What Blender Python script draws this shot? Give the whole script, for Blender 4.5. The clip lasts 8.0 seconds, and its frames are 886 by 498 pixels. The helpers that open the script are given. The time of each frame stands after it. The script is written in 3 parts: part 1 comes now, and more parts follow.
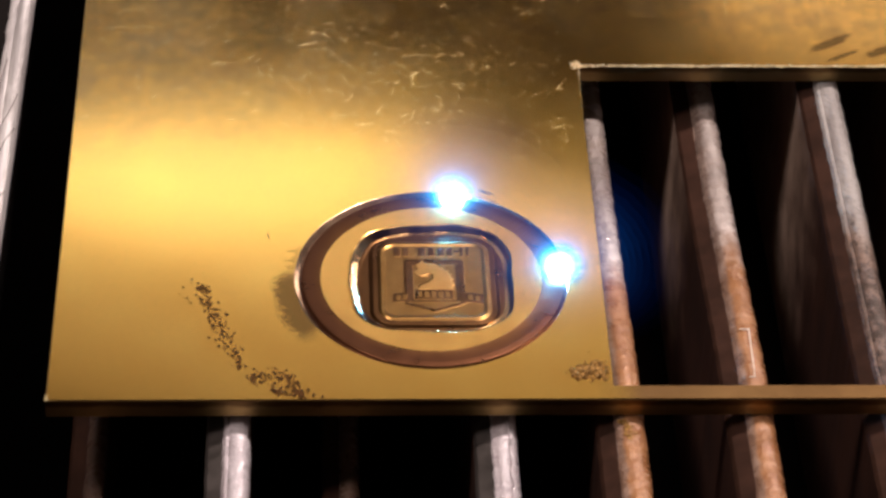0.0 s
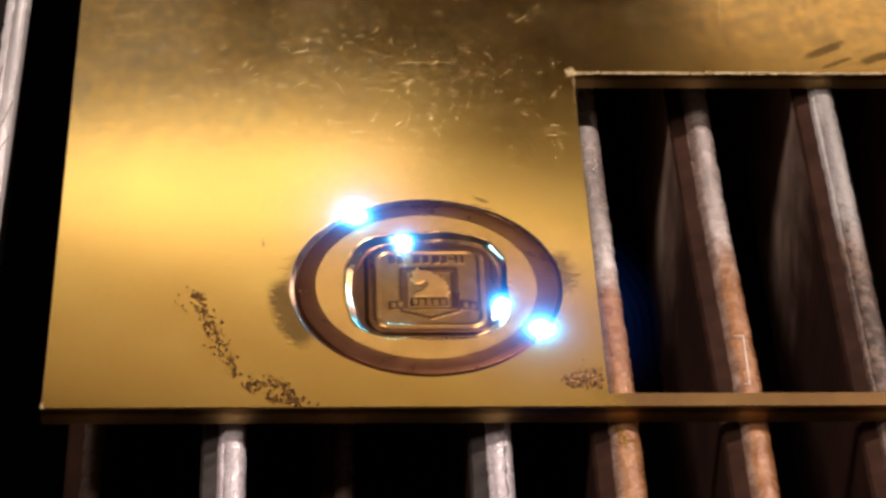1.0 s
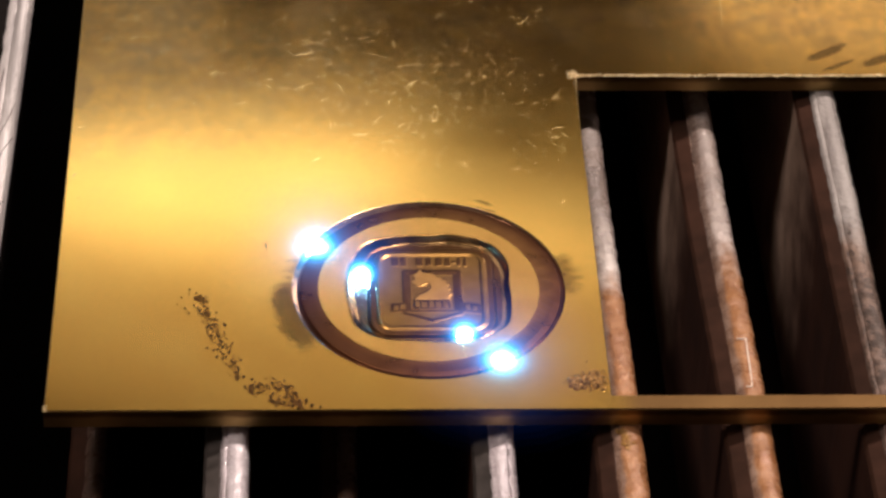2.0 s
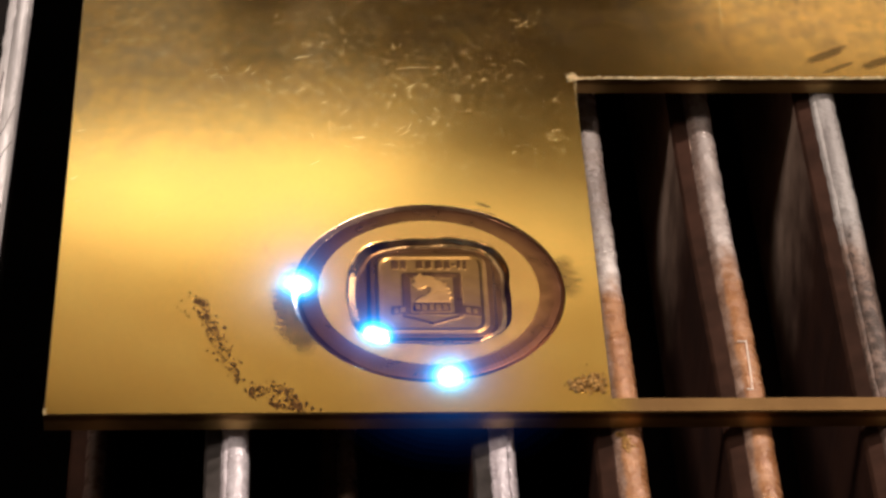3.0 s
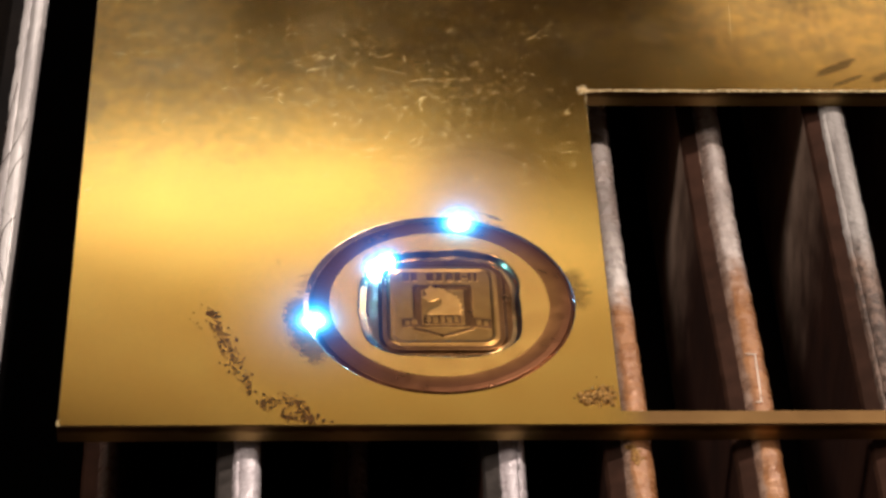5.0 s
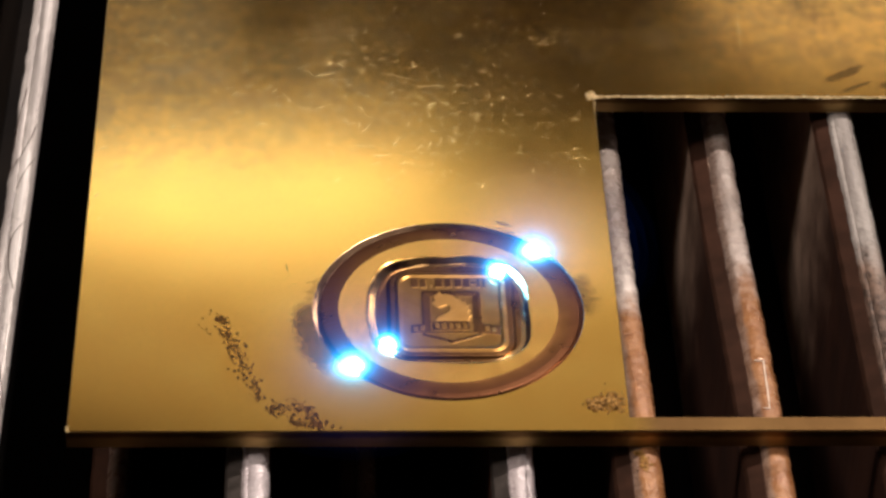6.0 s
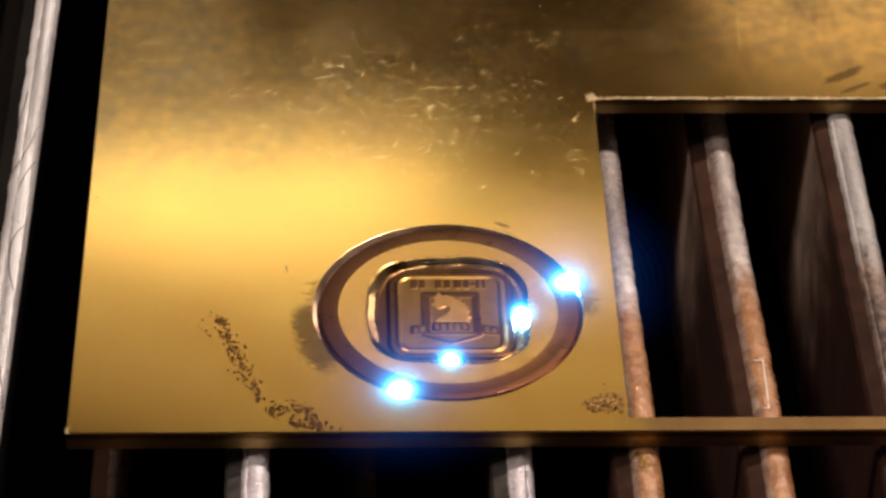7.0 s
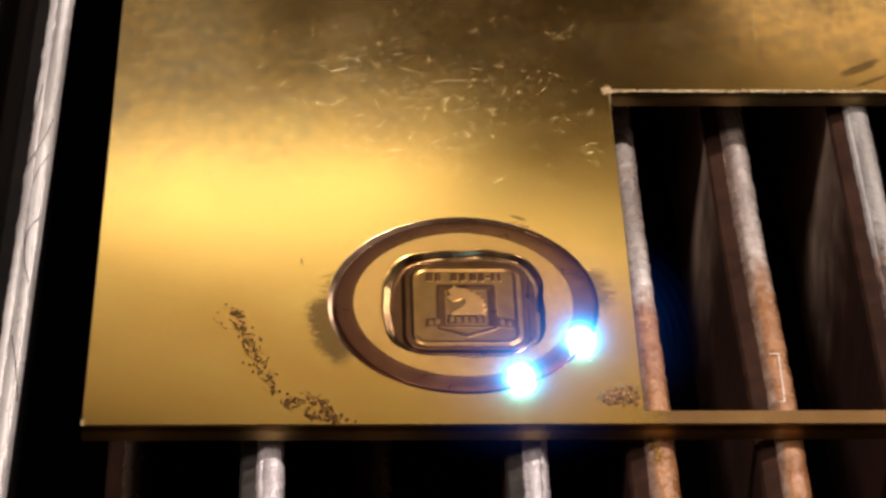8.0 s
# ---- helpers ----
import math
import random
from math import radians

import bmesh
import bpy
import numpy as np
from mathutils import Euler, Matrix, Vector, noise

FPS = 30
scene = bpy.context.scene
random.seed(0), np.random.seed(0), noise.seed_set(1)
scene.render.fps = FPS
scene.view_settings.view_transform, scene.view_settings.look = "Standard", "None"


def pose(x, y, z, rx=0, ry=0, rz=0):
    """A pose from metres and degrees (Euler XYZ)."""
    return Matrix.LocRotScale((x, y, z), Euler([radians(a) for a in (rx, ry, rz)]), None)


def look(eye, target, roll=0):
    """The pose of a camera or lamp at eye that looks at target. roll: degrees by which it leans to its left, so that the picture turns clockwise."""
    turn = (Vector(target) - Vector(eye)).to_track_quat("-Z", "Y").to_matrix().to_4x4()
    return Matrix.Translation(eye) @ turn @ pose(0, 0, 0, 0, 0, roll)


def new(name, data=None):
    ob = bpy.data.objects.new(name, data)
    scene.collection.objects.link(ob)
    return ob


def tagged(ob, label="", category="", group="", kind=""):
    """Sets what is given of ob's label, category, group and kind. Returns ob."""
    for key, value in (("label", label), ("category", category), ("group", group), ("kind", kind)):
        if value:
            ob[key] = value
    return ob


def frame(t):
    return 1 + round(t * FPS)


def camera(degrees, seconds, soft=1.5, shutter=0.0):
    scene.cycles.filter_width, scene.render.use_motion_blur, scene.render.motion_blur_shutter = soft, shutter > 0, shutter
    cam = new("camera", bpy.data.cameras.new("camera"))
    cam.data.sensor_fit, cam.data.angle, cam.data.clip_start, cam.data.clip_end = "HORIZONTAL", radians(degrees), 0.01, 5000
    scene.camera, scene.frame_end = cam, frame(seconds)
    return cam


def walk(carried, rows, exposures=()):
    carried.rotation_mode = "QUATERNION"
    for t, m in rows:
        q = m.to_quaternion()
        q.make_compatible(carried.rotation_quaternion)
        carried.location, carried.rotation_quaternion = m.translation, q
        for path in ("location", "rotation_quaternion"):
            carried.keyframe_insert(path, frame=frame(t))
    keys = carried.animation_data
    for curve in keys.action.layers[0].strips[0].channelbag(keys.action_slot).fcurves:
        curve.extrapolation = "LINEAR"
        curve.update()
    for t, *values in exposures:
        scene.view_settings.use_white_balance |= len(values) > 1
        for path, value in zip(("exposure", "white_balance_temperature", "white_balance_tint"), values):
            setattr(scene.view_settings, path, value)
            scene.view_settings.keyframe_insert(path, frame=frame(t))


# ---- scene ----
# Units: MM turns millimetres into metres. Plate top is z = 0, its front left corner the origin.
MM = 0.001

# ---- camera ----
cam = camera(16.52, 8.0, soft=2.9)
CAMERA_ROWS = (
    (0, 38.099, -314.156, 288.128, 50.326, -1.452, -1.822),
    (0.5, 37.906, -314.337, 288.798, 50.355, -1.470, -1.876),
    (1, 37.828, -314.012, 289.045, 50.368, -1.512, -1.935),
    (1.5, 37.641, -313.973, 289.241, 50.373, -1.499, -1.939),
    (3, 36.673, -313.727, 289.072, 50.445, -1.519, -2.060),
    (3.5, 36.891, -313.520, 290.285, 50.431, -1.499, -1.886),
    (4, 36.837, -314.029, 290.734, 50.418, -1.499, -1.793),
    (4.5, 36.730, -314.483, 291.756, 50.404, -1.476, -1.876),
    (6, 36.190, -314.358, 293.299, 50.425, -1.448, -1.699),
    (6.5, 35.974, -315.318, 294.053, 50.457, -1.447, -1.704),
    (7, 38.016, -315.520, 292.900, 50.578, -1.184, -1.626),
    (7.5, 37.429, -314.675, 292.659, 50.468, -1.146, -1.475),
    (8, 37.659, -315.285, 292.558, 50.450, -1.099, -1.381),
)
walk(cam, [(t, pose(x * MM, y * MM, z * MM, a, b, c)) for t, x, y, z, a, b, c in CAMERA_ROWS],
     exposures=[(0.0, 0.12, 5100, 21), (0.5, 0.07, 5200, 20), (1.7, 0.07, 5200, 20), (2.8, 0.07, 5200, 16), (3.2, 0.12, 5100, 16), (3.63, 0.12, 5100, 15), (3.70, 0.0, 6500, 10), (4.23, 0.0, 6500, 10), (4.30, 0.12, 5000, 16), (4.7, 0.10, 5100, 15), (5.8, 0.03, 5200, 15), (6.5, 0.03, 5200, 17), (7.4, 0.03, 5200, 15), (8.0, 0.09, 5100, 15)])

# ---- world and light ----
world = bpy.data.worlds.new("dark_room")
scene.world = world
world.use_nodes = True
world.node_tree.nodes["Background"].inputs["Color"].default_value = (0.02, 0.016, 0.012, 1)
world.node_tree.nodes["Background"].inputs["Strength"].default_value = 0.0
scene.cycles.transparent_max_bounces = 128


def area_lamp(name, eye, target, sx, sy, power, colour, roll=0.0, shape="ELLIPSE"):
    data = bpy.data.lights.new(name, "AREA")
    data.shape, data.size, data.size_y, data.energy, data.color = shape, sx, sy, power, colour
    ob = new(name, data)
    ob.matrix_world = look(eye, target, roll)
    return ob


WARM = (1.0, 0.76, 0.50)
YELLOW = (1.0, 0.865, 0.70)
AIM = (0.05, 0.04, 0.0)
# Back-low and panel lamps are added, standing in for lit wall and ceiling.
area_lamp("lamp_back_left", (-0.012, 0.843, 0.619), AIM, 0.22, 0.050, 0.042, YELLOW)
area_lamp("fill_back_low", (-0.10, 0.895, 0.567), AIM, 0.20, 0.09, 0.012, YELLOW)
area_lamp("lamp_back_strip", (0.02, 0.829, 0.632), AIM, 0.38, 0.056, 0.050, YELLOW, -8)
area_lamp("lamp_back_right", (0.295, 0.91, 0.565), AIM, 0.16, 0.06, 0.030, WARM)
area_lamp("fill_panel", (0.11, 0.772, 0.660), AIM, 0.60, 0.12, 0.074, WARM)
area_lamp("lamp_key", (0.31, 0.44, 0.86), AIM, 0.07, 0.07, 12.5, WARM)
area_lamp("lamp_right", (0.74, 0.92, 0.30), AIM, 0.34, 0.26, 1.5, WARM)
area_lamp("lamp_left", (-0.34, 0.05, 0.91), AIM, 0.26, 0.20, 5.0, WARM)


# ---- materials ----
class Nodes:
    """A small builder of node materials."""

    def __init__(self, name):
        self.mat = bpy.data.materials.new(name)
        self.mat.use_nodes = True
        self.tree = self.mat.node_tree
        self.bsdf = self.tree.nodes["Principled BSDF"]
        self.pos = self.tree.nodes.new("ShaderNodeNewGeometry").outputs["Position"]

    def node(self, kind, **values):
        n = self.tree.nodes.new(kind)
        for key, v in values.items():
            if key == "operation":
                n.operation = v
        return n

    def put(self, socket, v):
        if isinstance(v, (int, float)):
            socket.default_value = v
        elif isinstance(v, (tuple, list)):
            socket.default_value = tuple(v) if len(v) != 3 or socket.type != "RGBA" else (*v, 1)
        else:
            self.tree.links.new(v, socket)

    def math(self, op, a, b=0.0, clamp=False):
        n = self.node("ShaderNodeMath", operation=op)
        n.use_clamp = clamp
        self.put(n.inputs[0], a), self.put(n.inputs[1], b)
        return n.outputs[0]

    def noise(self, scale, detail=3.0, rough=0.55, stretch=(1, 1, 1), offset=(0, 0, 0)):
        m = self.node("ShaderNodeMapping")
        self.put(m.inputs["Vector"], self.pos), self.put(m.inputs["Scale"], stretch), self.put(m.inputs["Location"], offset)
        n = self.node("ShaderNodeTexNoise")
        self.put(n.inputs["Vector"], m.outputs[0]), self.put(n.inputs["Scale"], scale)
        self.put(n.inputs["Detail"], detail), self.put(n.inputs["Roughness"], rough)
        return n.outputs["Fac"]

    def ramp(self, v, lo, hi, to0=0.0, to1=1.0):
        n = self.node("ShaderNodeMapRange")
        n.interpolation_type = "SMOOTHSTEP"
        for i, x in enumerate((v, lo, hi, to0, to1)):
            self.put(n.inputs[i], x)
        return n.outputs[0]

    def mix(self, f, a, b):
        n = self.node("ShaderNodeMix")
        n.data_type = "RGBA"
        self.put(n.inputs[0], f), self.put(n.inputs[6], a), self.put(n.inputs[7], b)
        return n.outputs[2]

    def near(self, x, y, sx, sy, turn=0.0):
        """Distance from (x, y) in units of (sx, sy), along axes turned by so many degrees; millimetres."""
        m = self.node("ShaderNodeMapping")
        m.vector_type = "TEXTURE"
        self.put(m.inputs["Vector"], self.pos)
        m.inputs["Location"].default_value = (x * MM, y * MM, 0)
        m.inputs["Rotation"].default_value = (0, 0, radians(turn))
        m.inputs["Scale"].default_value = (sx * MM, sy * MM, 1)
        n = self.node("ShaderNodeVectorMath", operation="LENGTH")
        self.put(n.inputs[0], m.outputs[0])
        return n.outputs["Value"]

    def axis(self, i):
        n = self.node("ShaderNodeSeparateXYZ")
        self.put(n.inputs[0], self.pos)
        return n.outputs[i]

    def normal_x(self):
        n = self.node("ShaderNodeSeparateXYZ")
        self.put(n.inputs[0], self.pos.node.outputs["Normal"])
        return n.outputs[0]

    def bump(self, height, strength, distance):
        n = self.node("ShaderNodeBump")
        self.put(n.inputs["Height"], height), self.put(n.inputs["Strength"], strength), self.put(n.inputs["Distance"], distance)
        self.put(self.bsdf.inputs["Normal"], n.outputs[0])

    def set(self, **values):
        for key, v in values.items():
            self.put(self.bsdf.inputs[key.replace("_", " ")], v)
        return self.mat


RING_X, RING_Y = 54.5, 26.4


def brass_sheet_material():
    n = Nodes("satin_brass")
    clean = n.ramp(n.near(RING_X, RING_Y, 29.3, 29.3), 0.975, 1.03, 1.0, 0.0)
    blotch = n.noise(60, 4)
    grain = n.noise(2500, 3)
    streak = n.noise(900, 3, 0.6, (1, 0.08, 1))
    worn = n.math("MULTIPLY", n.ramp(n.math("SUBTRACT", n.axis(1), n.math("MULTIPLY", n.axis(0), 0.16)), 0.046, 0.082), n.math("SUBTRACT", 1.0, clean), True)
    tarnish = n.math("MULTIPLY", worn, n.ramp(n.noise(480, 5, 0.75, (1, 0.6, 1)), 0.42, 0.62), True)
    colour = n.mix(n.ramp(blotch, 0.35, 0.7), (0.87, 0.515, 0.084), (0.90, 0.56, 0.10))
    film = n.mix(n.ramp(n.noise(110, 4, 0.6, (1, 0.7, 1)), 0.40, 0.60), (0.56, 0.37, 0.12), (0.64, 0.39, 0.11))
    colour = n.mix(n.math("MULTIPLY", worn, n.ramp(n.noise(240, 5, 0.7), 0.32, 0.68, 0.30, 0.95)), colour, film)
    colour = n.mix(n.math("MULTIPLY", tarnish, 0.24), colour, (0.30, 0.19, 0.07))
    haze = n.math("MULTIPLY", worn, n.ramp(n.noise(75, 5, 0.72, (1, 0.8, 1), (0.3, 0.1, 0)), 0.46, 0.72))
    colour = n.mix(n.math("MULTIPLY", haze, 0.55), colour, (0.34, 0.23, 0.095))
    # soot beside the ring and brown marks
    rag = n.math("MULTIPLY", n.noise(1100, 4, 0.7, (0.45, 1, 1)), 0.26)
    crescent = n.ramp(n.math("ADD", n.near(RING_X - 1.9, RING_Y - 1.2, 20.3, 20.3), rag), 1.12, 1.22, 1.0, 0.0)
    soot = n.math("MULTIPLY", crescent, n.ramp(n.near(RING_X - 20.0, RING_Y - 6.5, 6, 9.0), 0.6, 1.05, 1.0, 0.0))
    crescent = n.ramp(n.math("ADD", n.near(RING_X + 1.3, RING_Y + 0.2, 20.2, 20.2), rag), 1.10, 1.22, 0.6, 0.0)
    soot2 = n.math("MULTIPLY", crescent, n.ramp(n.near(RING_X + 20.8, RING_Y + 3.0, 3.6, 5.5), 0.5, 1.05, 1.0, 0.0))
    smear = n.math("MULTIPLY", n.noise(420, 4, 0.7), 1.3)
    marks = n.ramp(n.math("ADD", n.near(120.8, 85.0, 6.4, 1.5, 35), smear), 1.0, 1.5, 0.8, 0.0)
    marks = n.math("MAXIMUM", marks, n.ramp(n.math("ADD", n.near(129.0, 83.0, 5.0, 1.6, 30), smear), 1.0, 1.5, 0.8, 0.0))
    marks = n.math("MAXIMUM", marks, n.ramp(n.math("ADD", n.near(122.5, 81.6, 4.0, 0.9, 30), smear), 1.0, 1.5, 0.7, 0.0))
    marks = n.math("MAXIMUM", marks, n.ramp(n.math("ADD", n.near(63.4, 46.3, 2.2, 0.55, -28), smear), 0.9, 1.5, 0.7, 0.0))
    marks = n.math("MAXIMUM", marks, n.ramp(n.near(30.6, 35.9, 0.16, 0.9, 8), 0.5, 1.2, 0.7, 0.0))
    stain = n.math("MAXIMUM", n.math("MAXIMUM", soot, soot2), marks)
    colour = n.mix(n.math("MULTIPLY", stain, 0.78), colour, n.mix(n.noise(700, 4, 0.7), (0.045, 0.022, 0.011), (0.13, 0.065, 0.028)))
    tint = n.math("MULTIPLY", n.ramp(n.axis(0), 0.076, 0.084), n.ramp(n.axis(1), 0.0042, 0.0030))
    colour = n.mix(n.math("MULTIPLY", tint, 0.9), colour, (0.13, 0.072, 0.036))
    rough = n.math("ADD", n.ramp(blotch, 0.3, 0.7, 0.110, 0.135), n.math("MULTIPLY", n.math("SUBTRACT", n.noise(420, 5, 0.7), 0.5), n.math("ADD", 0.04, n.math("MULTIPLY", worn, 0.04))))
    rough = n.math("ADD", rough, n.math("MULTIPLY", haze, 0.05))
    rough = n.math("ADD", rough, n.math("MULTIPLY", stain, 0.08))
    rough = n.math("ADD", rough, n.math("MULTIPLY", tint, 0.12))
    ripple = n.math("MULTIPLY", n.math("ADD", n.noise(650, 3, 0.6), n.math("MULTIPLY", n.noise(1500, 3, 0.7), 0.9)), n.math("ADD", 0.07, n.math("MULTIPLY", worn, 0.06)))
    n.bump(n.math("ADD", ripple, n.math("ADD", n.math("MULTIPLY", grain, 0.06), n.math("MULTIPLY", streak, 0.12))), 1.0, 0.000012)
    return n.set(Base_Color=colour, Metallic=1.0, Roughness=rough)


def engraved_material(name, light):
    n = Nodes(name)
    lines = n.math("SINE", n.math("MULTIPLY", n.near(RING_X, RING_Y, 1, 1), 14.0))
    blotch = n.noise(350, 4)
    colour = n.mix(n.ramp(blotch, 0.3, 0.7), [light * c for c in (0.40, 0.185, 0.050)], [light * c for c in (0.46, 0.215, 0.060)])
    # Engraved brown turns darker left and outward: groove shade put into the colour.
    burnt = n.math("MULTIPLY", n.ramp(n.near(RING_X + 0.8, RING_Y + 0.5, 1, 1), 15.8, 18.6, 0.0, 0.92), n.ramp(n.near(RING_X, RING_Y, 1, 1), 15.0, 15.5))
    colour = n.mix(burnt, colour, (0.080, 0.031, 0.012))
    n.bump(n.math("ADD", n.math("MULTIPLY", lines, 0.12), n.math("MULTIPLY", n.noise(3000, 2), 0.6)), 0.35, 0.00004)
    return n.set(Base_Color=colour, Metallic=0.92, Roughness=n.ramp(blotch, 0.3, 0.7, 0.27, 0.33))


def island_material():
    n = Nodes("skimmed_brass")
    blotch = n.noise(250, 4)
    colour = n.mix(n.ramp(blotch, 0.3, 0.7), (0.80, 0.45, 0.092), (0.85, 0.50, 0.105))
    pits = n.ramp(n.noise(1500, 1), 0.73, 0.76)
    colour = n.mix(pits, colour, (0.15, 0.08, 0.03))
    n.bump(n.noise(3500, 3), 0.2, 0.00002)
    return n.set(Base_Color=colour, Metallic=1.0, Roughness=n.ramp(blotch, 0.3, 0.7, 0.17, 0.22))


def emblem_material(name, light):
    n = Nodes(name)
    blotch = n.noise(400, 4)
    colour = n.mix(n.ramp(blotch, 0.3, 0.7), [light * c for c in (0.190, 0.103, 0.025)], [light * c for c in (0.215, 0.121, 0.031)])
    n.bump(n.noise(3000, 3), 0.1, 0.00002)
    return n.set(Base_Color=colour, Metallic=1.0, Roughness=n.ramp(blotch, 0.3, 0.7, 0.275, 0.29))


def wall_cut_material():
    n = Nodes("cut_brass_wall")
    streak = n.noise(300, 3, 0.5)
    colour = n.mix(n.ramp(streak, 0.4, 0.65), (0.48, 0.30, 0.18), (0.68, 0.46, 0.29))
    n.bump(streak, 0.25, 0.0001)
    return n.set(Base_Color=colour, Metallic=1.0, Roughness=0.21)


def pit_wall_material():
    n = Nodes("rippled_pit_wall_brass")
    ripple = n.noise(260, 3, 0.5, (1, 0.5, 1))
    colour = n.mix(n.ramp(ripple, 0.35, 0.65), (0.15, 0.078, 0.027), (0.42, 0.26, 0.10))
    n.bump(n.math("ADD", ripple, n.math("MULTIPLY", n.noise(900, 3, 0.6), 0.25)), 0.5, 0.0003)
    return n.set(Base_Color=colour, Metallic=1.0, Roughness=n.ramp(n.noise(500, 3), 0.3, 0.7, 0.18, 0.26))


def edge_material():
    n = Nodes("cut_brass_edge")
    lines = n.noise(1800, 3, 0.6, (1, 1, 0.06))
    colour = n.mix(n.noise(120, 4, 0.6, (1, 1, 3)), (0.20, 0.13, 0.045), (0.50, 0.36, 0.14))
    # Darker along the top of the cut edge.
    dark_top = n.ramp(n.math("ADD", n.axis(2), n.math("MULTIPLY", n.noise(260, 3), 0.0012)), -0.0009, -0.0002, 0.0, 0.8)
    colour = n.mix(dark_top, colour, (0.09, 0.045, 0.016))
    n.bump(lines, 0.5, 0.00005)
    return n.set(Base_Color=colour, Metallic=1.0, Roughness=0.38)


def burr_material():
    n = Nodes("bright_burr")
    n.bump(n.noise(2500, 4, 0.7), 0.9, 0.0002)
    return n.set(Base_Color=n.mix(n.noise(1500, 3), (0.38, 0.24, 0.09), (0.75, 0.55, 0.25)), Metallic=1.0, Roughness=0.42)


def slat_material(name, rust, pitted=0.0, light=1.0, cool=1.0, rust_from=0.064):
    n = Nodes(name)
    blotch = n.noise(120, 5, 0.65)
    streak = n.noise(420, 4, 0.6, (1, 0.12, 1))
    fine = n.noise(900, 5, 0.7)
    patch = n.ramp(n.noise(330, 3, 0.5, (1, 0.14, 1)), 0.42, 0.58)
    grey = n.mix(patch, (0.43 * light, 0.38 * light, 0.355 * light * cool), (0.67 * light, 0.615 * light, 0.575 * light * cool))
    grey = n.mix(n.ramp(streak, 0.35, 0.7, 0.0, 0.5), grey, (0.71 * light, 0.66 * light, 0.62 * light * cool))
    brown = n.mix(n.ramp(n.math("ADD", n.math("MULTIPLY", fine, 0.4), n.math("MULTIPLY", n.noise(230, 4, 0.6), 0.6)), 0.38, 0.62), (0.24, 0.106, 0.037), (0.35, 0.172, 0.066))
    front = n.ramp(n.math("ADD", n.axis(1), n.math("MULTIPLY", blotch, 0.03)), rust_from, rust_from - 0.014)
    f = n.math("MULTIPLY", n.math("MAXIMUM", n.ramp(blotch, 0.60, 0.75, 0.0, 0.5), front), rust)
    colour = n.mix(f, grey, brown)
    soot = n.ramp(n.noise(650, 5, 0.75, (1, 0.5, 1)), 0.54, 0.60)
    if pitted:
        crust = n.ramp(n.math("ADD", n.axis(1), n.math("MULTIPLY", blotch, 0.03)), 0.068, 0.046)
        scale = n.mix(n.ramp(n.noise(380, 5, 0.7), 0.4, 0.6), (0.03, 0.019, 0.014), (0.15, 0.10, 0.076))
        colour = n.mix(n.math("MULTIPLY", crust, 0.9), colour, scale)
    else:
        # Left-facing scale, darkened by the surface normal: shade put into the colour too.
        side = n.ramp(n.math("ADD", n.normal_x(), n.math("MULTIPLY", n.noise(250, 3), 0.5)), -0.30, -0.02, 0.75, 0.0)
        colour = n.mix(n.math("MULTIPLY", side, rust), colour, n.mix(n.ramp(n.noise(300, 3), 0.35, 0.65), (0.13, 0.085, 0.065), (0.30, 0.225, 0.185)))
    amount = n.math("ADD", 0.12, n.math("MULTIPLY", n.ramp(n.axis(1), 0.055, 0.035), pitted))
    colour = n.mix(n.math("MULTIPLY", soot, amount), colour, (0.04, 0.025, 0.018))
    # Goes dark brown with depth below the bar tops.
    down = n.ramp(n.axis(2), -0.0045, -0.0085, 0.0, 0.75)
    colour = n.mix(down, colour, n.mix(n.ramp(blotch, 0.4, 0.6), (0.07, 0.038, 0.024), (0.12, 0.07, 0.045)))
    n.bump(n.math("ADD", n.math("MULTIPLY", fine, 0.4), n.math("ADD", n.math("MULTIPLY", streak, 0.6), n.math("MULTIPLY", n.noise(330, 4, 0.65), 1.4))), 0.9, 0.00045)
    return n.set(Base_Color=colour, Metallic=0.12, Roughness=n.ramp(n.noise(420, 4), 0.35, 0.65, 0.20 + 0.35 * pitted, 0.44 + 0.25 * pitted))


def bare_steel_material():
    n = Nodes("bare_steel")
    streak = n.noise(900, 4, 0.6, (1, 0.03, 1))
    patch = n.noise(160, 4, 0.6, (1, 0.25, 1))
    colour = n.mix(n.ramp(streak, 0.35, 0.68), (0.40, 0.37, 0.36), (0.74, 0.70, 0.68))
    colour = n.mix(n.ramp(patch, 0.55, 0.72, 0.0, 0.6), colour, (0.20, 0.17, 0.155))
    n.bump(n.math("ADD", streak, n.math("MULTIPLY", n.noise(500, 4, 0.6), 0.3)), 0.6, 0.00015)
    return n.set(Base_Color=colour, Metallic=0.35, Roughness=n.ramp(patch, 0.35, 0.65, 0.26, 0.42))


def web_material():
    n = Nodes("front_shaded_slat_side")
    g = n.noise(90, 5, 0.6)
    # Lit back and shaded rusty front are put into the colour of the sides.
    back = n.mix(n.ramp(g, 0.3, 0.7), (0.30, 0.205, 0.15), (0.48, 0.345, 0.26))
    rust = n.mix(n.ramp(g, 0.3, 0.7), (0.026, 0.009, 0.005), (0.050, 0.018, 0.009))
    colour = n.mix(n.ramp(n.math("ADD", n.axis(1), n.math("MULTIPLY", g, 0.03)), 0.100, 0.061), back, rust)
    n.bump(g, 0.4, 0.0004)
    return n.set(Base_Color=colour, Metallic=0.2, Roughness=0.6)


